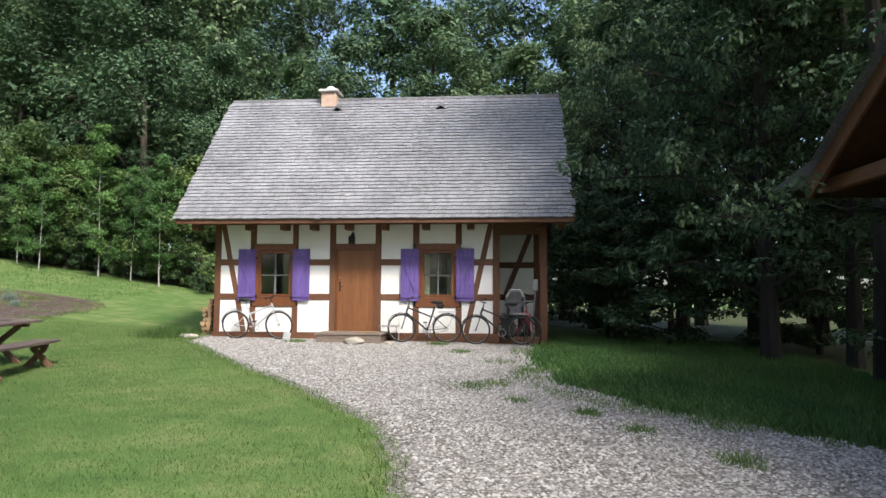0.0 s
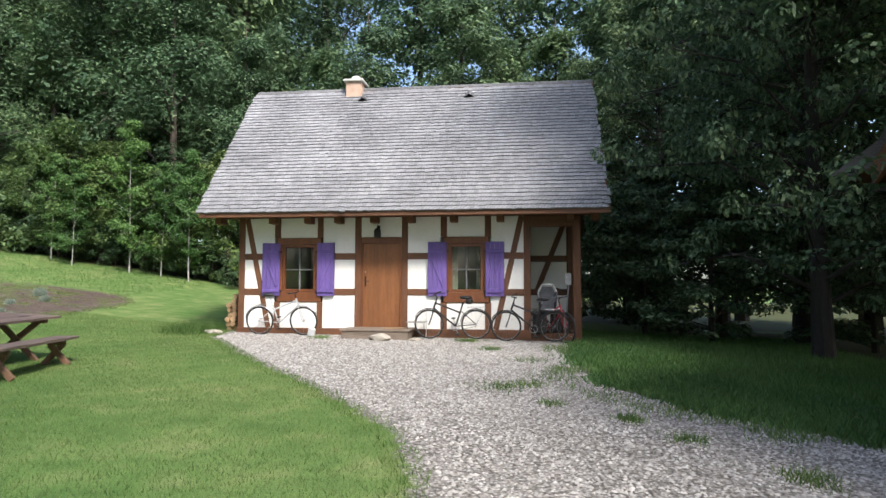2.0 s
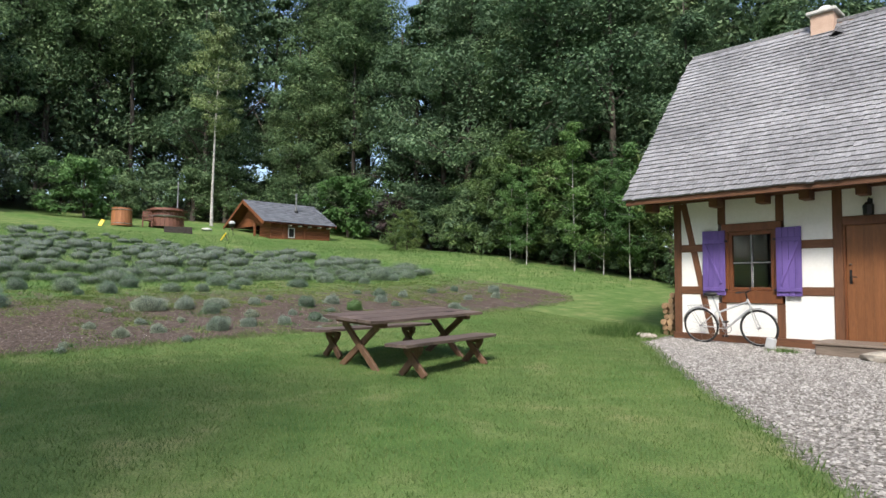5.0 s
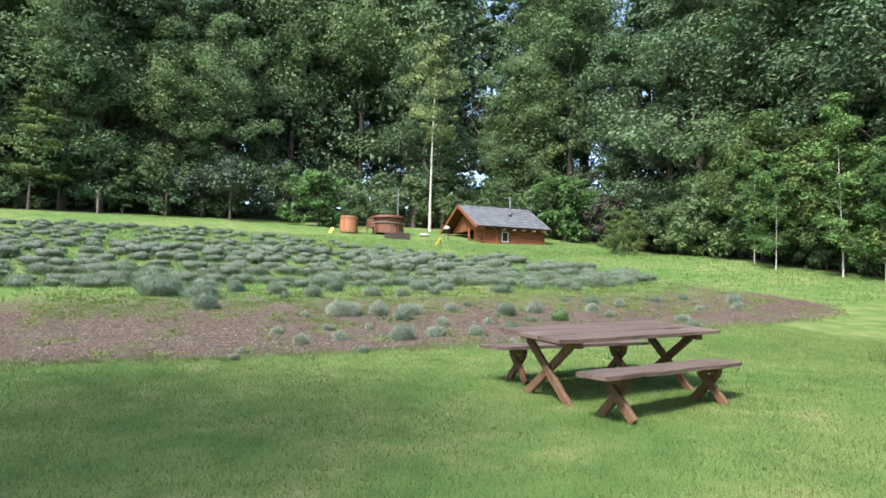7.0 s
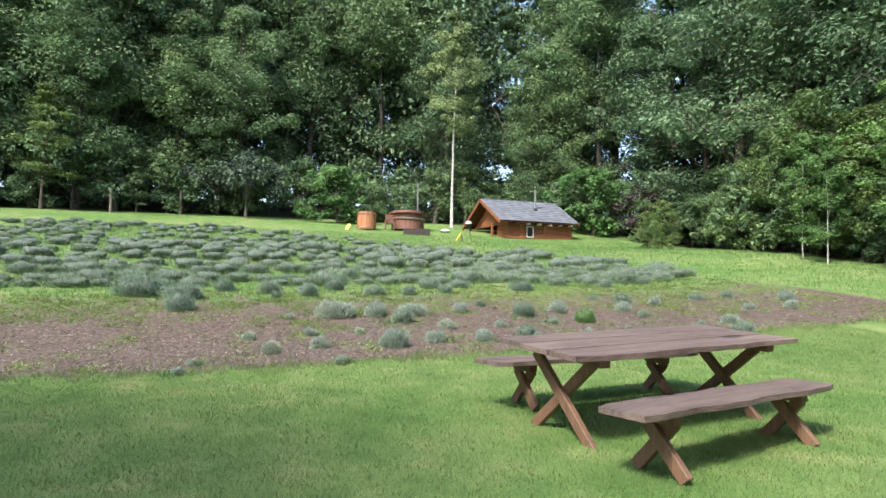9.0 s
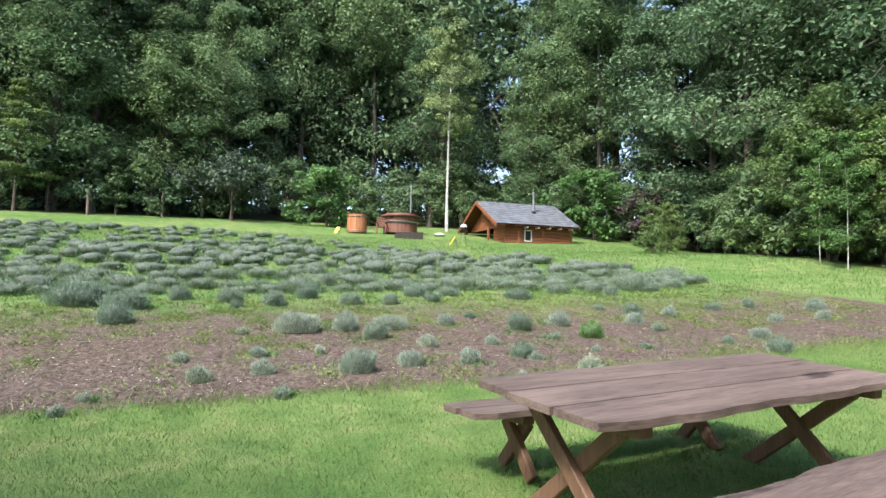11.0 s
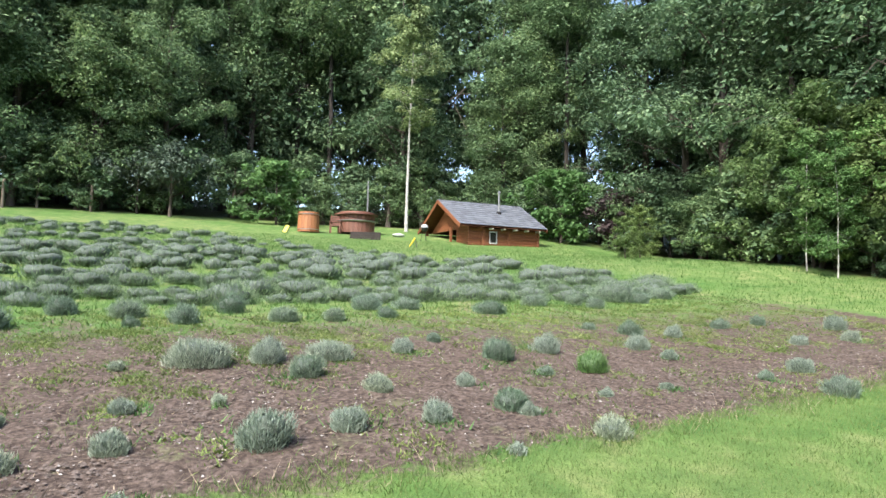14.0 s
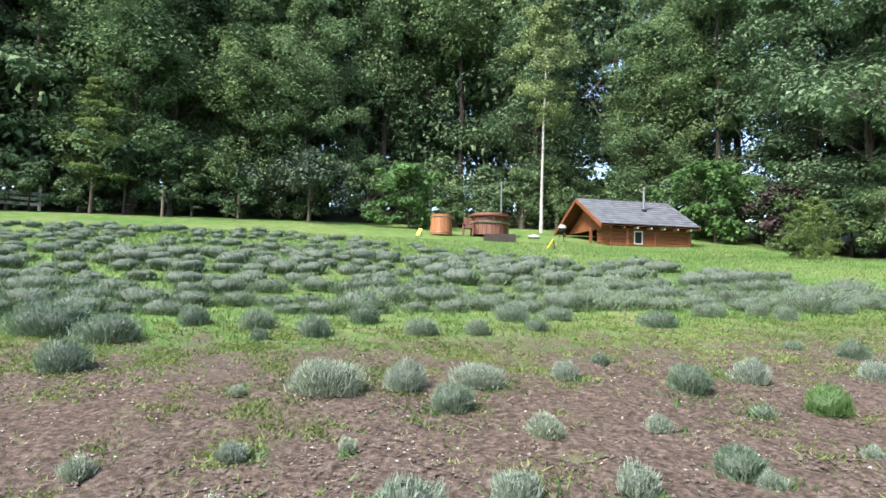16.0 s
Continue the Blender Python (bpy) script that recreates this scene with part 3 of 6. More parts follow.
# door
door = new("door")
door.parent = house
door["label"] = "brown varnished plank door, closed"
timber(door, "door_lintel", 3.012, 3.988, 2.13, 2.282, -0.006, 0.16, M_FRAME)
for x0, x1 in ((3.012, 3.055), (3.945, 3.988)):
    timber(door, "jamb", x0, x1, 0.128, 2.128, 0.006, 0.15, M_FRAME)
for i in range(7):
    a = 3.057 + i * 0.1268
    timber(door, "plank", a, a + 0.1264, 0.14, 2.126, 0.035 + 0.0006 * (i % 2), 0.08, M_DOOR, 0.0015)
b = bmesh.new()
box(b, 3.095, 3.135, 0.022, 0.034, 1.12, 1.36, 0.004)
h = part("lock_plate", b, M_BLACK, door)
b = bmesh.new()
tube(b, [(3.115, 0.02, 1.24), (3.115, -0.03, 1.24), (3.22, -0.035, 1.235)], 0.009)
part("lever", b, M_BLACK, h)
b = bmesh.new()
lathe(b, [(0.022, 0), (0.022, 0.012), (0.012, 0.016)], 12, (3.115, 0.02, 1.45))
part("keyhole_plate", b, M_STEEL, door)

# lamp over the door
lamp = thing("wall_lamp", 3.43, 0.0, 2.4, "black metal wall lantern over the door, unlit", "lamp")
b = bmesh.new()
box(b, -0.035, 0.035, -0.003, 0.018, -0.02, 0.16, 0.006)
part("back_plate", b, M_BLACK, lamp)
b = bmesh.new()
tube(b, [(0, 0, 0.13), (0, -0.07, 0.17), (0, -0.13, 0.13), (0, -0.13, 0.09)], 0.01)
part("arm", b, M_BLACK, lamp)
b = bmesh.new()
lathe(b, [(0.075, -0.13), (0.08, -0.12), (0.085, 0.03), (0.05, 0.075), (0.015, 0.09)], 8, (0, -0.13, 0))
part("lantern", b, M_BLACK, lamp)

# ---- roof ----
roof = new("roof")
roof.parent = house
roof["label"] = "steep grey weathered wooden shingle roof"
run = Vector((0, RIDGE_Y - EAVE_Y, RIDGE_Z - EAVE_Z))
SL = run.length
U = run.normalized()
NRM = Vector((0, -U.z, U.y))
for side in (1, -1):
    b = bmesh.new()
    box(b, ROOF_X0 + 0.02, ROOF_X1 - 0.02, 0.02, SL, -0.11, -0.035)
    mm = Matrix(((1, 0, 0, 0), (0, U.y, NRM.y, EAVE_Y), (0, U.z, NRM.z, EAVE_Z), (0, 0, 0, 1)))
    if side < 0:
        mm = Matrix.Translation((0, 2 * RIDGE_Y, 0)) @ Matrix.Diagonal((1, -1, 1, 1)) @ mm
    bmesh.ops.transform(b, matrix=mm, verts=b.verts)
    part("roof_boarding", b, M_TIMBER_X, roof)
SLOPE = Matrix(((1, 0, 0, 0), (0, U.y, NRM.y, EAVE_Y), (0, U.z, NRM.z, EAVE_Z), (0, 0, 0, 1)))
for x0, x1 in ((ROOF_X0, ROOF_X0 + 0.05), (ROOF_X1 - 0.05, ROOF_X1)):
    for side in (1, -1):
        b = bmesh.new()
        box(b, x0, x1, 0.0, SL, -0.2, -0.03, 0.006)
        mm = SLOPE if side > 0 else Matrix.Translation((0, 2 * RIDGE_Y, 0)) @ Matrix.Diagonal((1, -1, 1, 1)) @ SLOPE
        bmesh.ops.transform(b, matrix=mm, verts=b.verts)
        part("barge_board", b, M_TIMBER, roof)
b = bmesh.new()
box(b, ROOF_X0 + 0.02, ROOF_X1 - 0.02, EAVE_Y - 0.015, EAVE_Y + 0.02, EAVE_Z - 0.13, EAVE_Z - 0.01, 0.005)
part("fascia", b, M_TIMBER_X, roof)
for i in range(14):
    x = ROOF_X0 + 0.35 + i * (ROOF_X1 - ROOF_X0 - 0.7) / 13
    b = bmesh.new()
    box(b, x - 0.05, x + 0.05, 0.1, SL * 0.45, -0.24, -0.112, 0.006)
    bmesh.ops.transform(b, matrix=SLOPE, verts=b.verts)
    part("rafter", b, M_TIMBER, roof)

# chimney, vents
b = bmesh.new()
box(b, 1.98, 2.42, RIDGE_Y - 0.28, RIDGE_Y + 0.25, RIDGE_Z - 0.6, RIDGE_Z + 0.16, 0.012)
chimney = part("chimney", b, M_BRICK, house, "pale rendered chimney with a domed cap")
b = bmesh.new()
box(b, 1.92, 2.48, RIDGE_Y - 0.35, RIDGE_Y + 0.32, RIDGE_Z + 0.162, RIDGE_Z + 0.235, 0.015)
part("coping", b, M_CAP, chimney)
b = bmesh.new()
lathe(b, [(0.17, 0), (0.16, 0.07), (0.10, 0.14), (0.03, 0.17)], 14, (2.2, RIDGE_Y - 0.02, RIDGE_Z + 0.236))
part("cap", b, M_CAP, chimney)
for x in (2.50, 5.42):
    v = new("roof_vent")
    v.parent = house
    s = SL - 0.52
    b = bmesh.new()
    pts = [(-0.17, -0.09, 0.0), (0.17, -0.09, 0.0), (0, -0.09, 0.13), (-0.02, 0.32, 0.0), (0.02, 0.32, 0.0)]
    q = [b.verts.new(p) for p in pts]
    for f in ((0, 2, 3), (2, 4, 3), (1, 4, 2)):
        b.faces.new([q[i] for i in f])
    bmesh.ops.solidify(b, geom=b.faces[:], thickness=0.02)
    bmesh.ops.transform(b, matrix=Matrix.Translation((x, EAVE_Y, EAVE_Z)) @ Matrix.Translation(U * s + NRM * 0.025) @ Matrix(((1, 0, 0, 0), (0, U.y, NRM.y, 0), (0, U.z, NRM.z, 0), (0, 0, 0, 1))), verts=b.verts)
    part("hood", b, M_SHINGLE, v)
    b = bmesh.new()
    q = [b.verts.new(p) for p in ((-0.14, -0.06, 0.0), (0.14, -0.06, 0.0), (0, -0.06, 0.105))]
    b.faces.new(q)
    bmesh.ops.solidify(b, geom=b.faces[:], thickness=0.02)
    bmesh.ops.transform(b, matrix=Matrix.Translation((x, EAVE_Y, EAVE_Z)) @ Matrix.Translation(U * s + NRM * 0.025) @ Matrix(((1, 0, 0, 0), (0, U.y, NRM.y, 0), (0, U.z, NRM.z, 0), (0, 0, 0, 1))), verts=b.verts)
    part("louvre", b, M_BLACK, v)

# door step and loose stones
step = thing("door_step", 3.55, -0.45, 0, "low weathered brown wooden step before the door", "step")
b = bmesh.new()
box(b, -0.75, 0.75, -0.44, 0.4, -0.12, 0.12, 0.015)
part("base", b, M_STEPWOOD, step)
for k in range(5):
    b = bmesh.new()
    box(b, -0.79, 0.79, -0.46 + k * 0.172, -0.295 + k * 0.172, 0.121, 0.165, 0.008)
    part("plank", b, M_STEPWOOD, step)
b = bmesh.new()
box(b, 0.15, 0.6, -0.30, 0.05, 0.167, 0.185, 0.008)
part("mat", b, M_LOGEND, step, "flat wooden grating on the step")
for x, y, s in ((3.72, -1.06, 0.2), (4.5, -0.98, 0.1), (-0.35, -0.55, 0.14), (-0.62, -0.3, 0.11)):
    b = bmesh.new()
    bmesh.ops.create_icosphere(b, subdivisions=2, radius=1)
    for w in b.verts:
        w.co = Vector((w.co.x * s * 1.5, w.co.y * s, w.co.z * s * 0.55)) * (0.85 + 0.3 * noise.noise(w.co * 1.7 + Vector((x * 9, y, 0))))
    o = part("stone", b, M_STONE, None, smooth=False)
    o.location = (x, y, gz(x, y) + s * 0.28)
    tagged(o, "flat grey field stone lying on the gravel", "stone", "loose stones")

# firewood stack beside the cottage
stack = thing("firewood_stack", -0.42, 0.9, 0, "stack of split firewood against the cottage wall", "firewood")
rw = random.Random(5)
for row in range(8):
    for k in range(5):
        r = rw.uniform(0.05, 0.075)
        b = bmesh.new()
        cx, cz = -0.05 + (k % 3) * 0.14 + rw.uniform(-.02, .02), 0.06 + row * 0.115
        if k > 1 or (row > 5 and k == 0):
            continue
        tube(b, [(cx, -0.5 + rw.uniform(-.05, .05), cz), (cx, 0.5, cz)], r, 7)
        part("log", b, M_LOGEND, stack)


# ---- bicycles ----
def bicycle(x, y, turn, frame_mat, label, lean=8):
    bk = thing("bicycle", x, y, gz(x, y) + 0.005, label, "bicycle", "bicycles against the cottage")
    bk.matrix_world = pose(x, y, gz(x, y) + 0.005, lean if turn == 0 else -lean, 0, turn)
    R, base = 0.335, 1.06
    for cx in (0, base):
        b = bmesh.new()
        hoop(b, (cx, 0, R), R - 0.018, 0.021, 32, 6)
        w = part("wheel", b, M_RUBBER, bk)
        b = bmesh.new()
        hoop(b, (cx, 0, R), R - 0.036, 0.006, 32, 5)
        part("rim", b, M_STEEL, w)
        b = bmesh.new()
        for k in range(16):
            a = math.pi * 2 * k / 16
            tube(b, [(cx, 0.02 * (-1) ** k, R), (cx + (R - 0.045) * math.cos(a), 0, R + (R - 0.045) * math.sin(a))], 0.0014, 3, False)
        part("spokes", b, M_STEEL, w)
        b = bmesh.new()
        tube(b, [(cx, -0.045, R), (cx, 0.045, R)], 0.022, 8)
        part("hub", b, M_STEEL, w)
    head_t, head_b = Vector((0.17, 0, 0.86)), Vector((0.11, 0, 0.70))
    bb, seat_t = Vector((0.60, 0, 0.29)), Vector((0.78, 0, 0.84))
    b = bmesh.new()
    for p, q, r in ((head_t, head_b, 0.022), (head_b, bb, 0.021), (head_t - Vector((0, 0, 0.05)), Vector((0.70, 0, 0.60)), 0.019), (bb, seat_t, 0.019),
                    (Vector((0.72, 0, 0.64)), Vector((base, 0, R)), 0.009), (bb, Vector((base, 0, R)), 0.010)):
        tube(b, [p, q], r, 8)
    part("frame", b, frame_mat, bk)
    b = bmesh.new()
    for s in (-0.05, 0.05):
        tube(b, [(0.115, s * 0.9, 0.70), (0.06, s, 0.50), (0.0, s, R)], 0.011, 6)
    tube(b, [(0.115, -0.05, 0.70), (0.115, 0.05, 0.70)], 0.012, 6)
    part("fork", b, frame_mat, bk)
    b = bmesh.new()
    tube(b, [head_t, (0.19, 0, 0.97), (0.13, 0, 1.0)], 0.014, 6)
    tube(b, [(0.22, -0.29, 1.02), (0.13, -0.12, 1.01), (0.13, 0.12, 1.01), (0.22, 0.29, 1.02)], 0.012, 6)
    hb = part("handlebar", b, M_BLACK, bk)
    for s in (-1, 1):
        b = bmesh.new()
        tube(b, [(0.19, s * 0.24, 1.018), (0.235, s * 0.32, 1.022)], 0.017, 7)
        part("grip", b, M_RUBBER, hb)
    b = bmesh.new()
    tube(b, [seat_t, (0.81, 0, 0.93)], 0.012, 6)
    part("seat_post", b, M_STEEL, bk)
    b = bmesh.new()
    bmesh.ops.create_uvsphere(b, u_segments=12, v_segments=8, radius=1)
    for v in b.verts:
        wide = 0.085 if v.co.x > 0 else 0.085 * (1 + v.co.x * 0.75)
        v.co = Vector((0.83 + v.co.x * 0.14, v.co.y * wide, 0.95 + v.co.z * (0.035 if v.co.z > 0 else 0.05)))
    part("saddle", b, M_BLACK, bk, smooth=True)
    b = bmesh.new()
    hoop(b, (0.60, -0.05, 0.29), 0.085, 0.008, 20, 5)
    tube(b, [(0.60, -0.05, 0.29), (0.66, -0.07, 0.13)], 0.009, 6)
    tube(b, [(0.60, 0.05, 0.29), (0.54, 0.07, 0.45)], 0.009, 6)
    part("crankset", b, M_STEEL, bk)
    for px_, pz, s in ((0.66, 0.13, -1), (0.54, 0.45, 1)):
        b = bmesh.new()
        box(b, px_ - 0.045, px_ + 0.045, s * 0.075, s * 0.16, pz - 0.012, pz + 0.012, 0.004)
        part("pedal", b, M_BLACK, bk)
    b = bmesh.new()
    for z in (R + 0.04, R - 0.04):
        tube(b, [(0.60, -0.05, 0.29 + (z - R) * 2), (base, -0.04, z)], 0.005, 4)
    part("chain", b, M_BLACK, bk)
    for cx in (0, base):
        b = bmesh.new()
        prev = None
        for a in np.linspace(0.15 if cx else 0.5, math.pi * (0.85 if not cx else 0.95), 16):
            ring = [b.verts.new((cx + rr * math.cos(a), yy, R + rr * math.sin(a))) for rr, yy in ((R + 0.012, -0.024), (R + 0.03, 0), (R + 0.012, 0.024), (R + 0.022, 0))]
            if prev:
                for k in range(4):
                    b.faces.new((prev[k], prev[(k + 1) % 4], ring[(k + 1) % 4], ring[k]))
            prev = ring
        part("mudguard", b, M_BLACK if frame_mat is not M_WHITEP else M_STEEL, bk)
    b = bmesh.new()
    for s in (-0.06, 0.06):
        tube(b, [(0.86, s, 0.72), (1.28, s, 0.72), (base, s * 0.8, R)], 0.006, 5)
    for xx in (0.9, 1.03, 1.16, 1.27):
        tube(b, [(xx, -0.06, 0.72), (xx, 0.06, 0.72)], 0.005, 4)
    part("carrier", b, M_STEEL, bk)
    return bk


bicycle(1.78, -0.42, 180, M_WHITEP, "silver white city bicycle leaning on the cottage wall")
trek = bicycle(4.72, -0.42, 0, M_BLACK, "black trekking bicycle leaning under the window")
bicycle(6.45, -0.42, 0, M_BLACK, "black mountain bicycle leaning on the porch corner")
b = bmesh.new()
box(b, 0.84, 0.99, -0.07, 0.07, 0.8, 0.92, 0.03)
part("saddle_bag", b, M_BLACK, trek)
red = bicycle(7.78, -0.36, 126, M_REDP, "red bicycle with a child seat standing in the porch", lean=4)
seat = thing("child_seat", 7.38, 0.2, 0.5, "grey padded bicycle child seat in the porch", "child seat")
b = bmesh.new()
pts = [(-0.16, 0.05), (0.16, 0.05), (0.19, 0.4), (0.12, 0.62), (-0.12, 0.62), (-0.19, 0.4)]
f0 = [b.verts.new((x, -0.05 + 0.1 * (z - 0.05), z)) for x, z in pts]
f1 = [b.verts.new((x * 1.1, 0.02 + 0.1 * (z - 0.05), z * 1.02)) for x, z in pts]
b.faces.new(f0)
b.faces.new(f1)
for i in range(6):
    b.faces.new((f0[i], f0[(i + 1) % 6], f1[(i + 1) % 6], f1[i]))
part("backrest", b, M_GREYCLOTH, seat)
b = bmesh.new()
box(b, -0.17, 0.17, -0.32, 0.0, 0.0, 0.09, 0.03)
part("seat", b, M_BLACK, seat)
for s in (-1, 1):
    b = bmesh.new()
    box(b, s * 0.17 - 0.025, s * 0.17 + 0.025, -0.25, 0.0, 0.05, 0.28, 0.015)
    part("side_guard", b, M_BLACK, seat)
    b = bmesh.new()
    tube(b, [(s * 0.15, -0.25, 0.02), (s * 0.17, -0.32, -0.3)], 0.035, 6)
    part("leg_guard", b, M_BLACK, seat)
for s in (-1, 1):
    b = bmesh.new()
    tube(b, [(s * 0.16, -0.02, 0.42), (s * 0.22, -0.14, 0.5), (s * 0.2, -0.2, 0.36), (s * 0.17, -0.16, 0.1)], 0.022, 6)
    part("wing", b, M_GREYCLOTH, seat)
b = bmesh.new()
tube(b, [(-0.2, -0.1, 0.5), (-0.12, -0.13, 0.66), (0.12, -0.13, 0.66), (0.2, -0.1, 0.5)], 0.028, 6)
part("head_rim", b, M_CAP, seat)
for x, y, h, turn in ((7.2, -0.02, 0.36, 20), (7.6, 0.35, 0.4, -35)):
    bag2 = thing("pannier_bag", x, y, 0.16, "black cloth pannier bag standing in the porch", "bag", "pannier bags", turn)
    b = bmesh.new()
    box(b, -0.15, 0.15, -0.08, 0.08, -0.12, h, 0.035)
    part("bag_body", b, M_RUBBER, bag2)
    b = bmesh.new()
    box(b, -0.16, 0.16, -0.09, 0.09, h - 0.08, h + 0.03, 0.03)
    part("flap", b, M_BLACK, bag2)
spade = thing("snow_shovel", 7.83, -0.12, 0, "grey plastic snow shovel leaning on the porch post", "shovel")
b = bmesh.new()
tube(b, [(-0.08, -0.12, 0.03), (0.02, 0.02, 1.2)], 0.015, 8)
part("handle", b, M_STEEL, spade)
b = bmesh.new()
box(b, -0.05, 0.08, 0.0, 0.03, 1.15, 1.42, 0.012)
part("blade", b, M_GREYWOOD, spade)

# white bag by the wheel, wire chair
bag = thing("paper_bag", 2.0, -0.62, gz(2.0, -0.6), "small white paper bag leaning on the bicycle wheel", "bag")
b = bmesh.new()
box(b, -0.08, 0.09, -0.03, 0.03, 0.0, 0.2, 0.02, pose(0, 0, 0, 0, 12, 0))
part("bag_body", b, M_WHITEP, bag)
chair = thing("wire_chair", 4.42, -0.34, gz(4.42, -0.34), "thin metal garden chair with plank seat and white back", "chair")
for x in (-0.19, 0.19):
    for y, top in ((-0.18, 0.36), (0.16, 0.92)):
        b = bmesh.new()
        tube(b, [(x, y, 0), (x, y, top)], 0.008, 6)
        part("leg", b, M_CAP if top > 0.5 else M_BLACK, chair)
b = bmesh.new()
box(b, -0.22, 0.22, -0.2, 0.17, 0.36, 0.385, 0.006)
part("seat", b, M_GREYWOOD, chair)
b = bmesh.new()
tube(b, [(-0.19, 0.16, 0.92), (-0.1, 0.16, 0.95), (0.1, 0.16, 0.95), (0.19, 0.16, 0.92)], 0.008, 6)
tube(b, [(-0.1, 0.16, 0.82), (0.1, 0.16, 0.82)], 0.007, 5)
tube(b, [(0, 0.16, 0.95), (0, 0.16, 0.62)], 0.007, 5)
tube(b, [(-0.19, 0.16, 0.62), (0.19, 0.16, 0.62)], 0.007, 5)
part("backrest", b, M_CAP, chair)
timber(house, "porch_header", 7.008, 7.955, 2.50, 2.757, 0.0, 0.14)
for x in (7.2, 7.55):
    b = bmesh.new()
    tube(b, [(x, 0.55, 1.02), (x + 0.05, 0.3, 1.08), (x + 0.3, 0.25, 1.0)], 0.014, 6)
    tagged(part("spare_handlebar", b, M_BLACK, None), "black handlebar of a stored bicycle in the porch", "handlebar", "stored handlebars")

# ---- picnic table and benches ----
def crossed_legs(parent, y, zt, spread, w, thick, upper=0.8):
    """An X of two planks under a top, with a bearer above."""
    for s in (-1, 1):
        b = bmesh.new()
        bar(b, (-s * spread, y + s * thick / 2, 0.0), (s * spread * upper, y + s * thick / 2, zt - 0.05), w, thick, 0.006, (0, 1, 0))
        part("leg", b, M_TLEG, parent)
    b = bmesh.new()
    box(b, -spread * upper * 1.5, spread * upper * 1.5, y - thick * 0.9, y + thick * 0.9, zt - 0.06, zt - 0.001, 0.006)
    part("bearer", b, M_TLEG, parent)


def plank_top(parent, width, length, z, n, thick, seed, name):
    """Waney planks side by side, each with its own wavy edge."""
    r = random.Random(seed)
    w = width / n
    for i in range(n):
        b = bmesh.new()
        k = 18
        lo, hi = [], []
        x0, x1 = -width / 2 + i * w + 0.003, -width / 2 + (i + 1) * w - 0.003
        ph = r.uniform(0, 6)
        o = r.uniform(-0.03, 0.03)
        for j in range(k + 1):
            y = -length / 2 + length * j / k + o
            wave = 0.014 * math.sin(j * 0.9 + ph) + 0.008 * math.sin(j * 2.3 + ph)
            e0 = x0 + (wave if i == 0 else 0)
            e1 = x1 + (wave if i == n - 1 else 0)
            e = 0.03 if j in (0, k) else 0
            lo.append((e0 + e * (i == 0), y))
            hi.append((e1 - e * (i == n - 1), y))
        ring = lo + hi[::-1]
        dz = r.uniform(-0.003, 0.003)
        vt = [b.verts.new((x, y, z + dz)) for x, y in ring]
        vb = [b.verts.new((x, y, z - thick + dz)) for x, y in ring]
        m = len(ring)
        for q in range(m):
            b.faces.new((vt[q], vt[(q + 1) % m], vb[(q + 1) % m], vb[q]))
        for q in range(k):
            for vv, flip in ((vt, 0), (vb, 1)):
                f = (vv[q], vv[q + 1], vv[m - 2 - q], vv[m - 1 - q])
                b.faces.new(f)
        part(name, b, M_TABLE, parent)


tx, ty = -1.035, -6.41
tz = gz(tx, ty)
table = thing("picnic_table", tx, ty, tz, "weathered brown plank table on crossed legs on the lawn", "table")
table.matrix_world = pose(tx, ty, tz - 0.016, 1.4, 3.3, 8.4)
plank_top(table, 1.02, 2.45, 0.72, 3, 0.038, 1, "tabletop_plank")
for y in (-0.93, 0.93):
    crossed_legs(table, y, 0.675, 0.38, 0.085, 0.05)
for cx, cy, ln, wide, turn, n, seed in ((-0.03, -6.53, 2.34, 0.40, 14.2, 1, 3), (-1.87, -6.37, 2.5, 0.42, 7.3, 2, 7)):
    bench = thing("bench", cx, cy, gz(cx, cy), "weathered brown plank bench on crossed legs on the lawn", "bench", "benches at the table", turn=turn)
    plank_top(bench, wide, ln, 0.42, n, 0.036, seed, "seat_plank")
    for y in (-ln * 0.33, ln * 0.33):
        crossed_legs(bench, y, 0.37, 0.20, 0.085, 0.05, 0.42)

# ---- log cabin on the slope ----
CX, CY, CZ = -28.9, 5.75, 3.38
cab = thing("log_cabin", CX, CY, CZ, "orange stained log cabin with grey felt roof and open porch", "cabin", turn=0)
# local: x towards the lower side, y along the ridge; near wall at x = 0
CW, CL, CH, RX, RZ = -4.6, 4.55, 1.12, -2.35, 2.45


def log_wall(parent, a, b_p, z0, z1, n, gap=None):
    h = (z1 - z0) / n
    a, b_p = Vector(a), Vector(b_p)
    for i in range(n):
        z = z0 + h * (i + 0.5)
        runs = [(0, 1)]
        if gap and gap[2] < z < gap[3]:
            runs = [(0, gap[0]), (gap[1], 1)]
        for u, w in runs:
            q = bmesh.new()
            p0, p1 = a.lerp(b_p, u), a.lerp(b_p, w)
            bar(q, (p0.x, p0.y, z), (p1.x, p1.y, z), h * 0.98, 0.11, 0.025, side=(-(p1 - p0).y, (p1 - p0).x, 0))
            part("log", q, M_CABIN, parent)


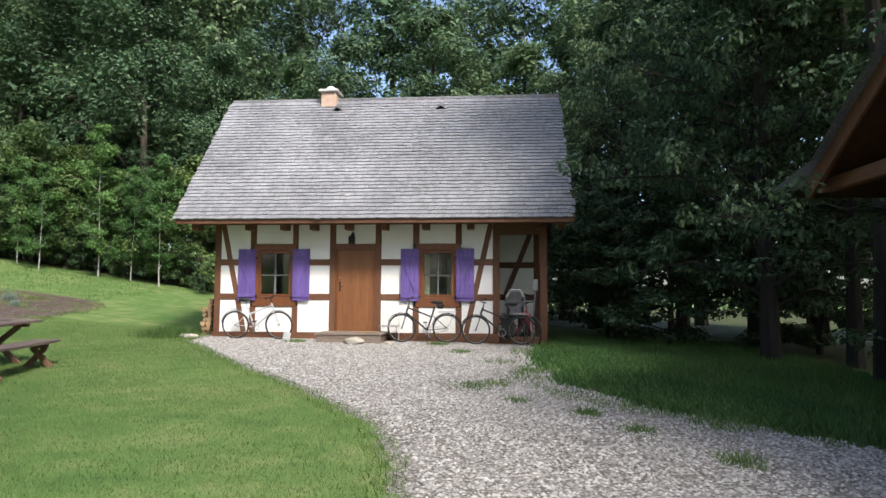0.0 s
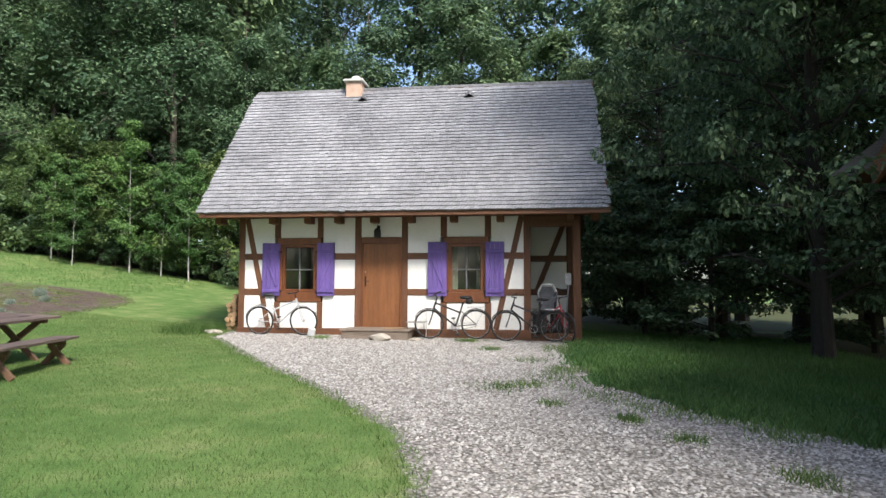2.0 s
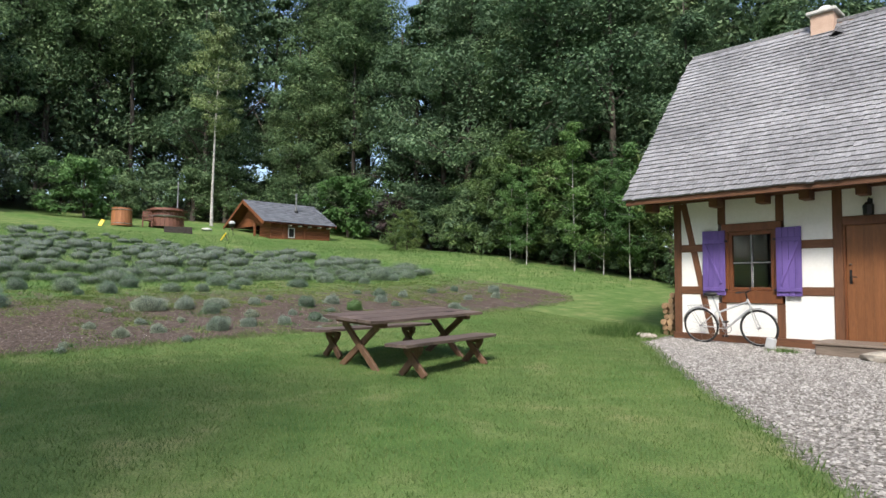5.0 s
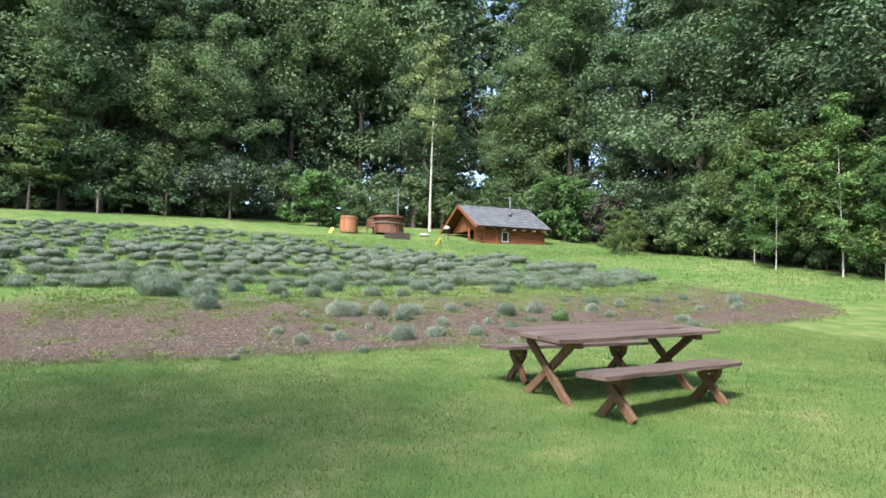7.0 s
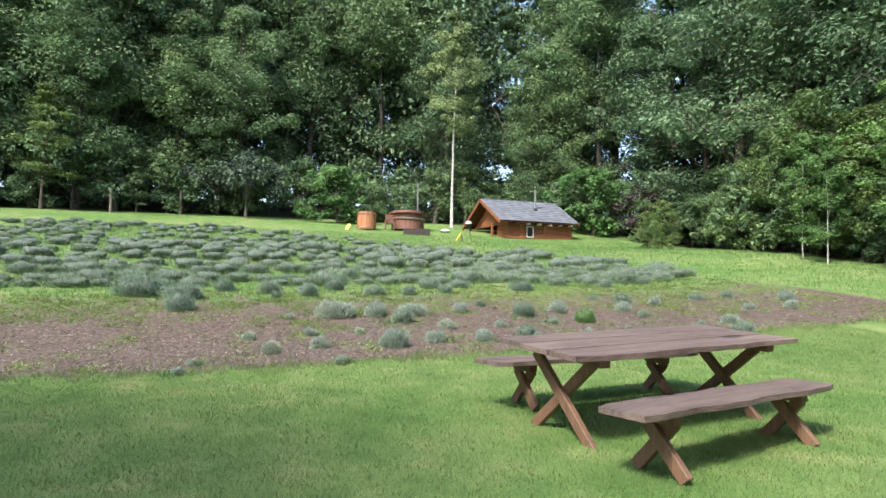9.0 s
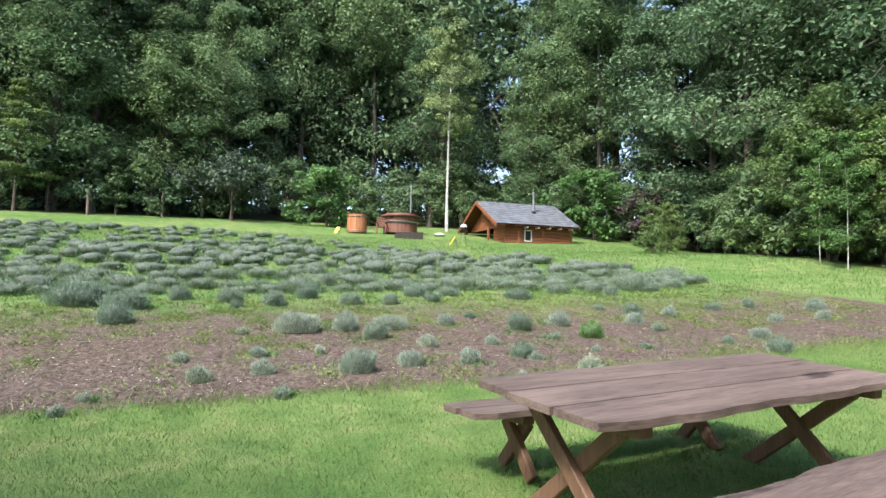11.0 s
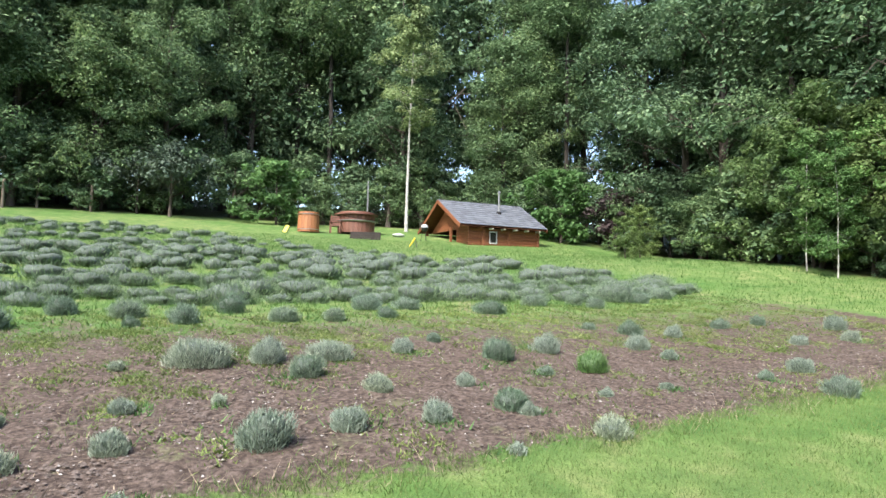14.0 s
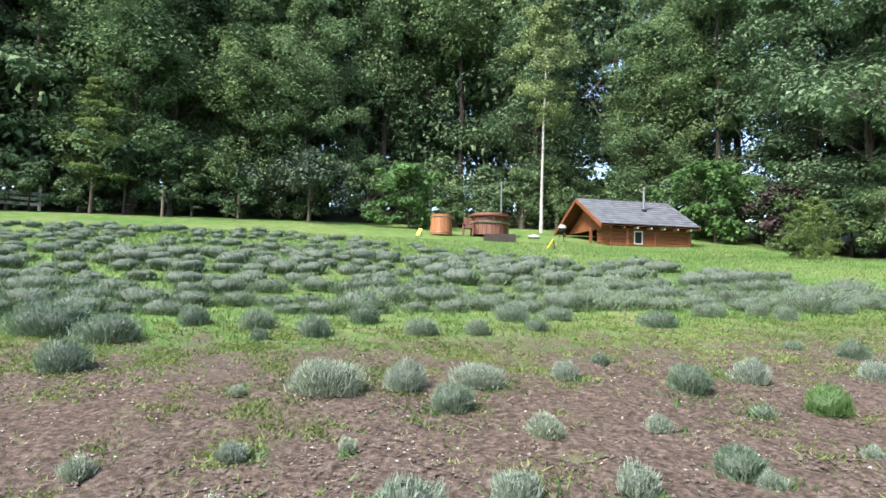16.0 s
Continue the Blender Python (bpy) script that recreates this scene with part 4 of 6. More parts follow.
log_wall(cab, (0, 0.35), (0, CL), -0.25, CH, 9, (0.29, 0.40, 0.45, 0.98))
log_wall(cab, (0.1, 0.4), (-1.3, 0.4), -0.25, CH, 9)
log_wall(cab, (CW, 2.6), (CW, CL), -0.1, CH, 9)
log_wall(cab, (CW, 0.15), (CW, 2.6), -0.1, 0.22, 2)
log_wall(cab, (0.1, CL), (CW, CL), -0.15, CH, 9)
log_wall(cab, (-1.3, 0.4), (-1.3, 2.6), -0.1, CH, 9)
log_wall(cab, (-1.3, 2.6), (CW, 2.6), -0.1, CH, 9)
log_wall(cab, (-1.3, 0.1), (CW, 0.1), -0.1, 0.22, 2)
for x, y in ((-1.45, 0.1), (CW, 0.1)):
    q = bmesh.new()
    box(q, x - 0.06, x + 0.06, y - 0.06, y + 0.06, -0.15, CH + 0.1, 0.01)
    part("porch_post", q, M_CABIN, cab)
for y in (1.25, 2.75):
    q = bmesh.new()
    box(q, -0.06, 0.12, y - 0.08, y + 0.08, -0.15, CH, 0.02)
    part("wall_post", q, M_CABIN, cab)
for gy0 in (0.4, CL):
    q = bmesh.new()
    vs = [q.verts.new((x, y, z)) for y in (gy0 - 0.05, gy0 + 0.05) for x, z in ((0.05, CH), (CW, CH), (RX, RZ - 0.15))]
    q.faces.new(vs[:3])
    q.faces.new(vs[3:])
    for i in range(3):
        q.faces.new((vs[i], vs[(i + 1) % 3], vs[3 + (i + 1) % 3], vs[3 + i]))
    part("gable_boarding", q, M_CABIN, cab)
croof = new("roof")
croof.parent = cab
for side in (1, -1):
    ex = 0.45 if side > 0 else CW - 0.45
    d = Vector((RX - ex, 0, RZ - (CH + 0.02)))
    ln = d.length
    u = d.normalized()
    nn = Vector((-u.z, 0, u.x)) if side < 0 else Vector((u.z, 0, -u.x))
    rows = 11
    q = bmesh.new()
    c = [Vector((ex, -0.25, CH + 0.02)), Vector((ex, CL + 0.3, CH + 0.02)), Vector((RX, CL + 0.3, RZ)), Vector((RX, -0.25, RZ))]
    vs = [q.verts.new(p) for p in c]
    q.faces.new(vs)
    bmesh.ops.solidify(q, geom=q.faces[:], thickness=0.07)
    part("roof_boarding", q, M_CABIN, croof)
    q = bmesh.new()
    for r_ in range(rows):
        for k in range(16):
            y0 = -0.28 + k * (CL + 0.61) / 16
            p0 = Vector((ex, 0, CH + 0.02)) + u * (ln * r_ / rows) + Vector((0, 0, 0.10))
            p1 = Vector((ex, 0, CH + 0.02)) + u * (ln * (r_ + 1.15) / rows) + Vector((0, 0, 0.075))
            w = (CL + 0.61) / 16 - 0.008
            v4 = [q.verts.new(p) for p in ((p0.x, y0, p0.z), (p0.x, y0 + w, p0.z), (p1.x, y0 + w, p1.z), (p1.x, y0, p1.z))]
            v5 = [q.verts.new((v.co.x, v.co.y, v.co.z - 0.02)) for v in v4]
            q.faces.new(v4)
            for e in range(4):
                q.faces.new((v4[e], v4[(e + 1) % 4], v5[(e + 1) % 4], v5[e]))
    tagged(part("felt_shingles", q, M_CABROOF, croof), kind="stuff")
    for yb in (-0.3, CL + 0.3):
        q = bmesh.new()
        bar(q, (ex, yb, CH + 0.0), (RX, yb, RZ - 0.02), 0.16, 0.04, 0.004)
        part("barge_board", q, M_CABIN, croof)
for y in (0.2, 0.9, 1.6, 2.3, 3.0, 3.7, 4.4):
    q = bmesh.new()
    box(q, 0.0, 0.42, y - 0.04, y + 0.04, CH - 0.06, CH + 0.02, 0.008)
    part("rafter_end", q, M_CAP if y > 1.3 else M_CABIN, croof)
w = new("window")
w.parent = cab
for y0, y1, z0, z1 in ((1.58, 1.63, 0.45, 1.0), (1.98, 2.03, 0.45, 1.0), (1.63, 1.98, 0.95, 1.0), (1.63, 1.98, 0.45, 0.5)):
    q = bmesh.new()
    box(q, 0.04, 0.09, y0, y1, z0, z1, 0.006)
    part("frame", q, M_WHITEP, w)
q = bmesh.new()
box(q, 0.0, 0.03, 1.62, 1.99, 0.47, 0.97)
part("pane", q, M_BLACK, w, "dark window glass")
pipe = new("flue")
pipe.parent = cab
q = bmesh.new()
lathe(q, [(0.06, 0), (0.06, 1.15), (0.09, 1.16), (0.09, 1.24), (0.03, 1.28)], 12, (-1.15, 2.8, CH + 0.62))
part("pipe", q, M_STEEL, pipe)
q = bmesh.new()
lathe(q, [(0.13, 0), (0.13, 0.18), (0.09, 0.22)], 12, (-1.15, 2.8, CH + 0.72))
part("collar", q, M_BLACK, pipe)
q = bmesh.new()
box(q, -2.6, -0.3, 0.55, 0.95, 0.25, 0.32, 0.01)
tagged(part("porch_bench", q, M_CABIN, cab))
grill = thing("kettle_grill", -30.0, 4.2, gz(-30.0, 4.2), "black kettle grill with white lid beside the cabin", "grill")
grill.scale = (0.7, 0.7, 0.8)
q = bmesh.new()
lathe(q, [(0.05, 0.62), (0.22, 0.7), (0.27, 0.85), (0.27, 0.88)], 16)
part("bowl", q, M_BLACK, grill)
q = bmesh.new()
lathe(q, [(0.27, 0.885), (0.25, 1.0), (0.13, 1.09), (0.03, 1.1)], 16)
part("lid", q, M_WHITEP, grill)
for a in (0, 2.1, 4.2):
    q = bmesh.new()
    tube(q, [(0.12 * math.cos(a), 0.12 * math.sin(a), 0.66), (0.28 * math.cos(a), 0.28 * math.sin(a), 0)], 0.015, 6)
    part("leg", q, M_BLACK, grill)


# ---- bathing tub, barrel, yellow slides ----
def staves(parent, name, r, z0, z1, n, mat, thick=0.05, taper=0.0):
    for k in range(n):
        a0, a1 = 2 * math.pi * (k + 0.04) / n, 2 * math.pi * (k + 0.96) / n
        q = bmesh.new()
        vs = []
        for z, rr in ((z0, r), (z1, r - taper)):
            for a in (a0, a1):
                vs += [q.verts.new((rr * math.cos(a), rr * math.sin(a), z)), q.verts.new(((rr - thick) * math.cos(a), (rr - thick) * math.sin(a), z))]
        for f in ((0, 2, 6, 4), (1, 5, 7, 3), (0, 4, 5, 1), (2, 3, 7, 6), (4, 6, 7, 5), (0, 1, 3, 2)):
            q.faces.new([vs[i] for i in f])
        part(name, q, mat, parent)


TX, TY = -33.4, 1.6
tub = thing("bathing_tub", TX, TY, gz(TX, TY) + 0.02, "round reddish wooden bathing tub with metal flue", "hot tub")
staves(tub, "stave", 1.0, 0.0, 0.95, 28, M_TUB)
q = bmesh.new()
hoop(q, (0, 0, 0.62), 1.05, 0.05, 32, 4, 'Z')
part("band", q, M_STEEL, tub)
q = bmesh.new()
lathe(q, [(1.18, 0.95), (1.18, 1.02), (0.9, 1.03), (0.9, 0.94)], 32)
part("rim", q, M_TUB, tub)
q = bmesh.new()
lathe(q, [(0.95, 1.04), (0.94, 1.12), (0.2, 1.2), (0.05, 1.2)], 24)
part("cover", q, M_TUB, tub)
q = bmesh.new()
tube(q, [(0.35, 0.5, 0.8), (0.35, 0.5, 2.85)], 0.045, 10)
part("flue", q, M_STEEL, tub)
steps_ = thing("tub_steps", TX + 2.7, TY - 0.3, gz(TX + 2.7, TY - 0.3), "dark wooden steps leading up to the tub", "steps", turn=-20)
for i in range(3):
    q = bmesh.new()
    box(q, 0.25 - i * 0.3, 0.6 - i * 0.3, -0.75, 0.75, -0.3, 0.05 + i * 0.14, 0.01)
    part("tread", q, M_BARK_DARK, steps_)
bar_ = thing("wooden_barrel", -32.9, -1.1, gz(-32.9, -1.1) + 0.0, "tall orange wooden barrel standing on the grass", "barrel")
staves(bar_, "stave", 0.56, 0.0, 1.02, 20, M_BARREL, taper=0.03)
for z in (0.12, 0.9):
    q = bmesh.new()
    hoop(q, (0, 0, z), 0.565, 0.02, 28, 4, 'Z')
    part("hoop", q, M_STEEL, bar_)
q = bmesh.new()
lathe(q, [(0.5, 0.9), (0.5, 1.0), (0.1, 1.02)], 20)
part("lid", q, M_BARREL, bar_)
gardenseat = thing("wooden_armchair", -33.0, 0.35, gz(-33.0, 0.35), "dark wooden garden armchair beside the tub", "chair", turn=70)
for x in (-0.25, 0.25):
    for y, top in ((-0.25, 0.6), (0.25, 1.0)):
        q = bmesh.new()
        box(q, x - 0.03, x + 0.03, y - 0.03, y + 0.03, 0, top, 0.005)
        part("leg", q, M_TUB, gardenseat)
    q = bmesh.new()
    box(q, x - 0.045, x + 0.045, -0.32, 0.22, 0.6, 0.64, 0.006)
    part("armrest", q, M_TUB, gardenseat)
q = bmesh.new()
box(q, -0.22, 0.22, -0.28, 0.25, 0.38, 0.43, 0.01)
part("seat", q, M_TUB, gardenseat)
for i in range(4):
    q = bmesh.new()
    box(q, -0.22, 0.22, 0.235, 0.265, 0.5 + i * 0.125, 0.59 + i * 0.125, 0.006)
    part("back_slat", q, M_TUB, gardenseat)
for x, y, tr, s in ((-27.1, 2.25, -12, 0.68), (-31.9, -2.5, 60, 0.6)):
    sl = thing("garden_slide", x, y, gz(x, y), "small bright yellow plastic board leaning on the grass", "toy slide", "yellow slides", turn=tr)
    q = bmesh.new()
    box(q, -0.16 * s, 0.16 * s, -0.02, 0.02, 0, 0.72 * s, 0.015, pose(0, 0, 0, -32, 0, 0) @ pose(0, 0, 0, 0, 14, 0))
    part("chute", q, M_YELLOW, sl)
    for sx in (-1, 1):
        q = bmesh.new()
        bar(q, (0.17 * s * math.sin(0.2) + sx * 0.10 * s, 0.52 * s, -0.02), (0.14 * s + sx * 0.10 * s, 0.34 * s, 0.52 * s), 0.03, 0.03)
        part("prop", q, M_STEEL, sl)
sack = thing("sack", -32.2, 3.6, gz(-32.2, 3.6), "pale sack lying on the grass by the tub", "sack")
q = bmesh.new()
bmesh.ops.create_icosphere(q, subdivisions=2, radius=1)
for v in q.verts:
    v.co = Vector((v.co.x * 0.25, v.co.y * 0.4, 0.1 + v.co.z * 0.12)) * (0.9 + 0.25 * noise.noise(v.co * 2))
part("sack_body", q, M_CAP, sack)

# fence posts and plank fence at the wood's edge
for x, y in ((-38.5, -11.46), (-37.0, -15.1)):
    p = thing("fence_post", x, y, gz(x, y), "grey weathered wooden fence post in the grass", "post", "fence posts")
    q = bmesh.new()
    tube(q, [(0, 0, -0.1), (0.01, 0, 1.0), (0.0, 0.01, 1.42)], [0.075, 0.07, 0.065], 8)
    part("stake", q, M_STEPWOOD, p)
fence = thing("plank_fence", -36.5, -23.2, gz(-36.5, -23.2), "grey weathered plank fence at the wood's edge", "fence", turn=-72)
for x in (-2.4, 0, 0.0 + 2.2):
    q = bmesh.new()
    box(q, x - 0.07, x + 0.07, -0.07, 0.07, -0.2, 1.45, 0.01)
    part("post", q, M_GREYWOOD, fence)
for z in (0.45, 0.72, 0.98):
    q = bmesh.new()
    box(q, -2.6, 2.5, -0.1, -0.072, z - 0.08, z + 0.08, 0.005)
    part("board", q, M_GREYWOOD, fence)

cab.scale.z = 1.17

# ---- second house at the drive ----
h2 = thing("timber_house", 0, 0, 0, "second timber-framed house with white panels and deep eaves", "house")
HX, HY = 11.66, -7.12
b = bmesh.new()
box(b, HX + 0.05, HX + 5.0, HY - 5.6, HY - 0.05, -0.6, 2.75)
part("wall", b, M_PLASTER, h2)
for y in (HY, HY - 1.3, HY - 2.7, HY - 4.1):
    b = bmesh.new()
    box(b, HX, HX + 0.15, y - 0.16, y, -0.6, 2.75, 0.01)
    part("post", b, M_TIMBER, h2)
for z in (0.55, 1.42):
    b = bmesh.new()
    box(b, HX + 0.01, HX + 0.14, HY - 5.4, HY - 0.165, z, z + 0.15, 0.008)
    part("rail", b, M_TIMBER_Y, h2)
b = bmesh.new()
box(b, HX - 0.02, HX + 0.16, HY - 5.4, HY + 0.02, -0.62, -0.2, 0.01)
part("sill_beam", b, M_TIMBER_Y, h2)
b = bmesh.new()
bar(b, (HX + 0.04, HY - 0.25, 2.7), (HX + 0.04, HY - 1.1, -0.2), 0.13, 0.1, side=(1, 0, 0))
part("brace", b, M_TIMBER, h2)
b = bmesh.new()
box(b, 10.42, 10.60, -9.62, -9.44, -0.45, 2.7, 0.012)
part("porch_post", b, M_TIMBER, h2)
b = bmesh.new()
box(b, 11.3, 11.44, -12.9, -6.3, 2.46, 2.64, 0.012)
part("porch_beam", b, M_TIMBER_Y, h2)
for y in (-6.5, -9.5):
    b = bmesh.new()
    box(b, 11.25, 11.7, y - 0.07, y + 0.07, 2.65, 2.8, 0.01)
    part("porch_beam", b, M_TIMBER_X, h2)
r2 = new("roof")
r2.parent = h2
for side in (1, -1):
    line = [(-5.58, 2.50), (-6.75, 2.70), (-9.9, 4.65)]
    if side < 0:
        line = [(-19.8 - y, z) for y, z in line]
    for nm, x0, x1, dz, th, mt in (("roof_boarding", 11.15, 17.0, 0.0, 0.09, M_TIMBER), ("shingle_layer", 10.95, 17.1, 0.11, 0.09, M_SHINGLE)):
        b = bmesh.new()
        rows = [[b.verts.new((x, y, z + dz)) for x in (x0, x1)] for y, z in line]
        for r0, r1 in zip(rows, rows[1:]):
            b.faces.new((r0[0], r0[1], r1[1], r1[0]))
        bmesh.ops.solidify(b, geom=b.faces[:], thickness=th)
        part(nm, b, mt, r2)
    (ya, za), (yb, zb) = line[1:]
    b = bmesh.new()
    bar(b, (11.1, ya + (0.4 if side > 0 else -0.4), za - 0.24), (11.1, yb, zb + 0.02), 0.05, 0.24, 0.006, side=(0, 0.6, 0.8))
    part("barge_board", b, M_TIMBER, r2)
b = bmesh.new()
vs = [b.verts.new(p) for p in ((HX + 0.02, HY - 0.2, 2.76), (HX + 0.02, -12.5, 2.76), (HX + 0.02, -9.9, 4.5))]
b.faces.new(vs)
bmesh.ops.solidify(b, geom=b.faces[:], thickness=0.06)
part("gable_boarding", b, M_TIMBER, h2)


# ---- trees ----
def leaf_quads(rs, centres, spread, per, size, flat=0.6, droop=0.25, tri=False):
    """Small leaf blades round the clump centres, turned outwards and up: arrays of corners and faces."""
    n = len(centres) * per
    big = np.repeat(rs.uniform(0.65, 1.35, len(centres)), per)[:, None]
    off = rs.normal(0, 1, (n, 3))
    off /= np.linalg.norm(off, axis=1, keepdims=True) + 1e-9
    off *= rs.uniform(0.25, 1.0, (n, 1)) ** 0.45
    c = np.repeat(centres, per, 0) + off * spread * 1.7 * big * np.array([1, 1, flat])
    s = size * rs.uniform(0.6, 1.35, (n, 1))
    up = off * 0.85 + np.array([0, 0, 0.75]) + rs.normal(0, 0.3, (n, 3))
    up /= np.linalg.norm(up, axis=1, keepdims=True)
    d = rs.normal(0, 1, (n, 3))
    d[:, 2] -= droop
    w = np.cross(d, up)
    w /= np.linalg.norm(w, axis=1, keepdims=True) + 1e-9
    d = np.cross(up, w)
    if tri:
        v = np.stack([c - d * s * 0.5 + w * s * 0.36, c + d * s * 0.62, c - d * s * 0.4 - w * s * 0.36], 1)
        return v.reshape(-1, 3), np.arange(n * 3).reshape(-1, 3)
    v = np.stack([c - d * s * 0.55, c + w * s * 0.34 + up * s * 0.06, c + d * s * 0.6 - up * s * 0.06, c - w * s * 0.34 + up * s * 0.06], 1)
    return v.reshape(-1, 3), np.arange(n * 4).reshape(-1, 4)


def grow(seed, tall, radius, low, clumps, per, leaf, top=0.95, trunk=0.18, layers=False, lean=0.0, clump=0.0, tri=False):
    """Bark mesh data and leaf mesh data of one tree: stem, limbs, twigs and foliage clumps."""
    r, rs = random.Random(seed), np.random.RandomState(seed)
    b = bmesh.new()
    k = 7
    stem, ox, oy = [], 0.0, 0.0
    for i in range(k + 1):
        f = i / k
        stem.append(Vector((ox + lean * f * tall, oy, f * tall * 0.95)))
        ox += r.uniform(-0.04, 0.04) * tall / k
        oy += r.uniform(-0.04, 0.04) * tall / k
    tube(b, stem, [trunk * (1 - 0.85 * i / k) * (1.25 if i == 0 else 1) for i in range(k + 1)], 8)
    centres = []
    limbs = max(10, clumps // 9)
    for i in range(limbs):
        f = low + (top - low) * (i + r.random()) / limbs
        g = (f - low) / (1 - low)
        reach = radius * (math.sin(math.pi * min(1, 0.18 + 0.82 * g) ** 0.8) * 0.75 + 0.25 * (1 - g)) * r.uniform(0.65, 1.15)
        a = i * 2.39996 + r.uniform(-0.5, 0.5)
        seg = f * k
        q = stem[min(int(seg), k - 1)].lerp(stem[min(int(seg) + 1, k)], seg - int(seg))
        rise = reach * (r.uniform(-0.02, 0.22) if layers else r.uniform(0.15, 0.75))
        end = q + Vector((math.cos(a) * reach, math.sin(a) * reach, rise))
        mid = q.lerp(end, 0.5) + Vector((0, 0, reach * 0.1))
        rad = trunk * (0.2 if layers else 0.34) * (1 - 0.7 * f)
        tube(b, [q, mid, end], [rad, rad * 0.6, rad * 0.18], 5, False)
        m = max(3, clumps // limbs)
        for j in range(m):
            u = 0.28 + 0.75 * (j + r.random()) / m
            p = (q.lerp(mid, u * 2) if u < 0.5 else mid.lerp(end, u * 2 - 1))
            side = reach * (0.17 if layers else 0.32)
            c = p + Vector((r.gauss(0, 1) * side, r.gauss(0, 1) * side, r.gauss(0, 1) * side * (0.25 if layers else 0.7) + 0.1))
            if c.z < 0.25:
                c.z = 0.25 + r.random() * 0.4
            tube(b, [p, c], [rad * 0.3, rad * 0.1], 3, False)
            centres.append(c)
    centres = np.array([tuple(c) for c in centres])
    spread = clump or radius * (0.15 if not layers else 0.13)
    v, f = leaf_quads(rs, centres, spread, per, leaf, 0.35 if layers else 0.62, 0.35, tri)
    return b, v, f


def tree_kind(name, seed, mat, bark, label, category="tree", **kw):
    """The first of a kind of tree, out of which copies are made."""
    b, v, f = grow(seed, **kw)
    t = thing(name, 0, 0, 0, label, category)
    part("trunk", b, bark, t)
    crown = new("crown", mesh_from("crown", v, f, mat))
    crown.parent = t
    return t


placed = set()


def plant(kind, x, y, scale, turn, squeeze=1.0):
    m = Matrix.Translation((x, y, gz(x, y) - 0.05)) @ Euler((0, 0, turn)).to_matrix().to_4x4()
    if kind.name in placed:
        o = copy_thing(kind, m)
    else:
        placed.add(kind.name)
        o = kind
        o.matrix_basis = m
    o.scale = (scale, scale, scale * squeeze)
    return o


oak_a = tree_kind("oak", 11, M_LEAF, M_BARK, "tall broadleaf tree with dense green crown at the wood's edge", tall=17, radius=4.3, low=0.08, clumps=135, per=185, leaf=0.175, trunk=0.26, clump=0.62, tri=True)
oak_b = tree_kind("oak", 23, M_LEAF_DARK, M_BARK, "tall dark green broadleaf tree in the wood", tall=19, radius=4.0, low=0.14, clumps=135, per=165, leaf=0.185, trunk=0.26, clump=0.62, tri=True)
oak_c = tree_kind("alder", 37, M_LEAF, M_BARK, "slender green broadleaf tree at the wood's edge", tall=15, radius=3.2, low=0.06, clumps=120, per=165, leaf=0.16, trunk=0.2, clump=0.52, tri=True)
spruce = tree_kind("spruce", 41, M_LEAF_DARK, M_BARK, "dark spruce standing in the wood", tall=18, radius=3.0, low=0.06, clumps=170, per=75, leaf=0.24, trunk=0.22, layers=True, clump=0.42, tri=True)
back_a = tree_kind("wood_tree", 51, M_LEAF_DARK, M_BARK, "tall dark tree deep in the wood", tall=20, radius=5.0, low=0.04, clumps=150, per=130, leaf=0.27, clump=0.85, tri=True, trunk=0.3)
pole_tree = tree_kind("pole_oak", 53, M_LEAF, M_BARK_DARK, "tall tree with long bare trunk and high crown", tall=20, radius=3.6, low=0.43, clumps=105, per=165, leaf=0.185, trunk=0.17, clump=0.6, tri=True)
larch = tree_kind("young_larch", 59, M_LEAF_MID, M_BARK, "young feathery larch on a bare stem at the wood's edge", tall=8.0, radius=2.1, low=0.22, clumps=190, per=75, leaf=0.10, trunk=0.09, layers=True, clump=0.26)
hazel = tree_kind("hazel_shrub", 61, M_LEAF, M_BARK, "dense green shrub at the wood's edge", "shrub", tall=4.0, radius=2.2, low=0.0, clumps=70, per=80, leaf=0.16, tri=True, clump=0.3)
dark_shrub = tree_kind("elder_shrub", 67, M_LEAF_DARK, M_BARK, "dark green shrub in the shade of the wood", "shrub", tall=3.6, radius=2.3, low=0.0, clumps=60, per=65, leaf=0.19, tri=True, clump=0.34, trunk=0.07)
light_shrub = tree_kind("maple_shrub", 71, M_LEAF_LIGHT, M_BARK, "bright green leafy shrub at the wood's edge", "shrub", tall=4.6, radius=2.3, low=0.0, clumps=80, per=55, leaf=0.24, clump=0.33, trunk=0.08)
silver_shrub = tree_kind("silver_shrub", 73, M_LEAF_SILVER, M_BARK, "silvery leaved small tree at the wood's edge", "shrub", tall=3.4, radius=2.2, low=0.2, clumps=70, per=50, leaf=0.17, clump=0.3, trunk=0.08)
purple_shrub = tree_kind("purple_shrub", 79, M_LEAF_PURPLE, M_BARK, "dark purple leaved shrub at the wood's edge", "shrub", tall=3.6, radius=1.6, low=0.05, clumps=60, per=45, leaf=0.2, trunk=0.06)
sapling = tree_kind("birch_sapling", 83, M_LEAF_LIGHT, M_BIRCH, "slim young birch with pale stem and light leaves", "tree", tall=7.5, radius=1.35, low=0.12, clumps=130, per=60, leaf=0.11, trunk=0.032, clump=0.2)
M_LEAF_BIRCH = leafy("birch_leaf", [(0.0, (0.11, 0.17, 0.08)), (0.5, (0.18, 0.25, 0.13)), (1.0, (0.28, 0.35, 0.21))], 0.4)
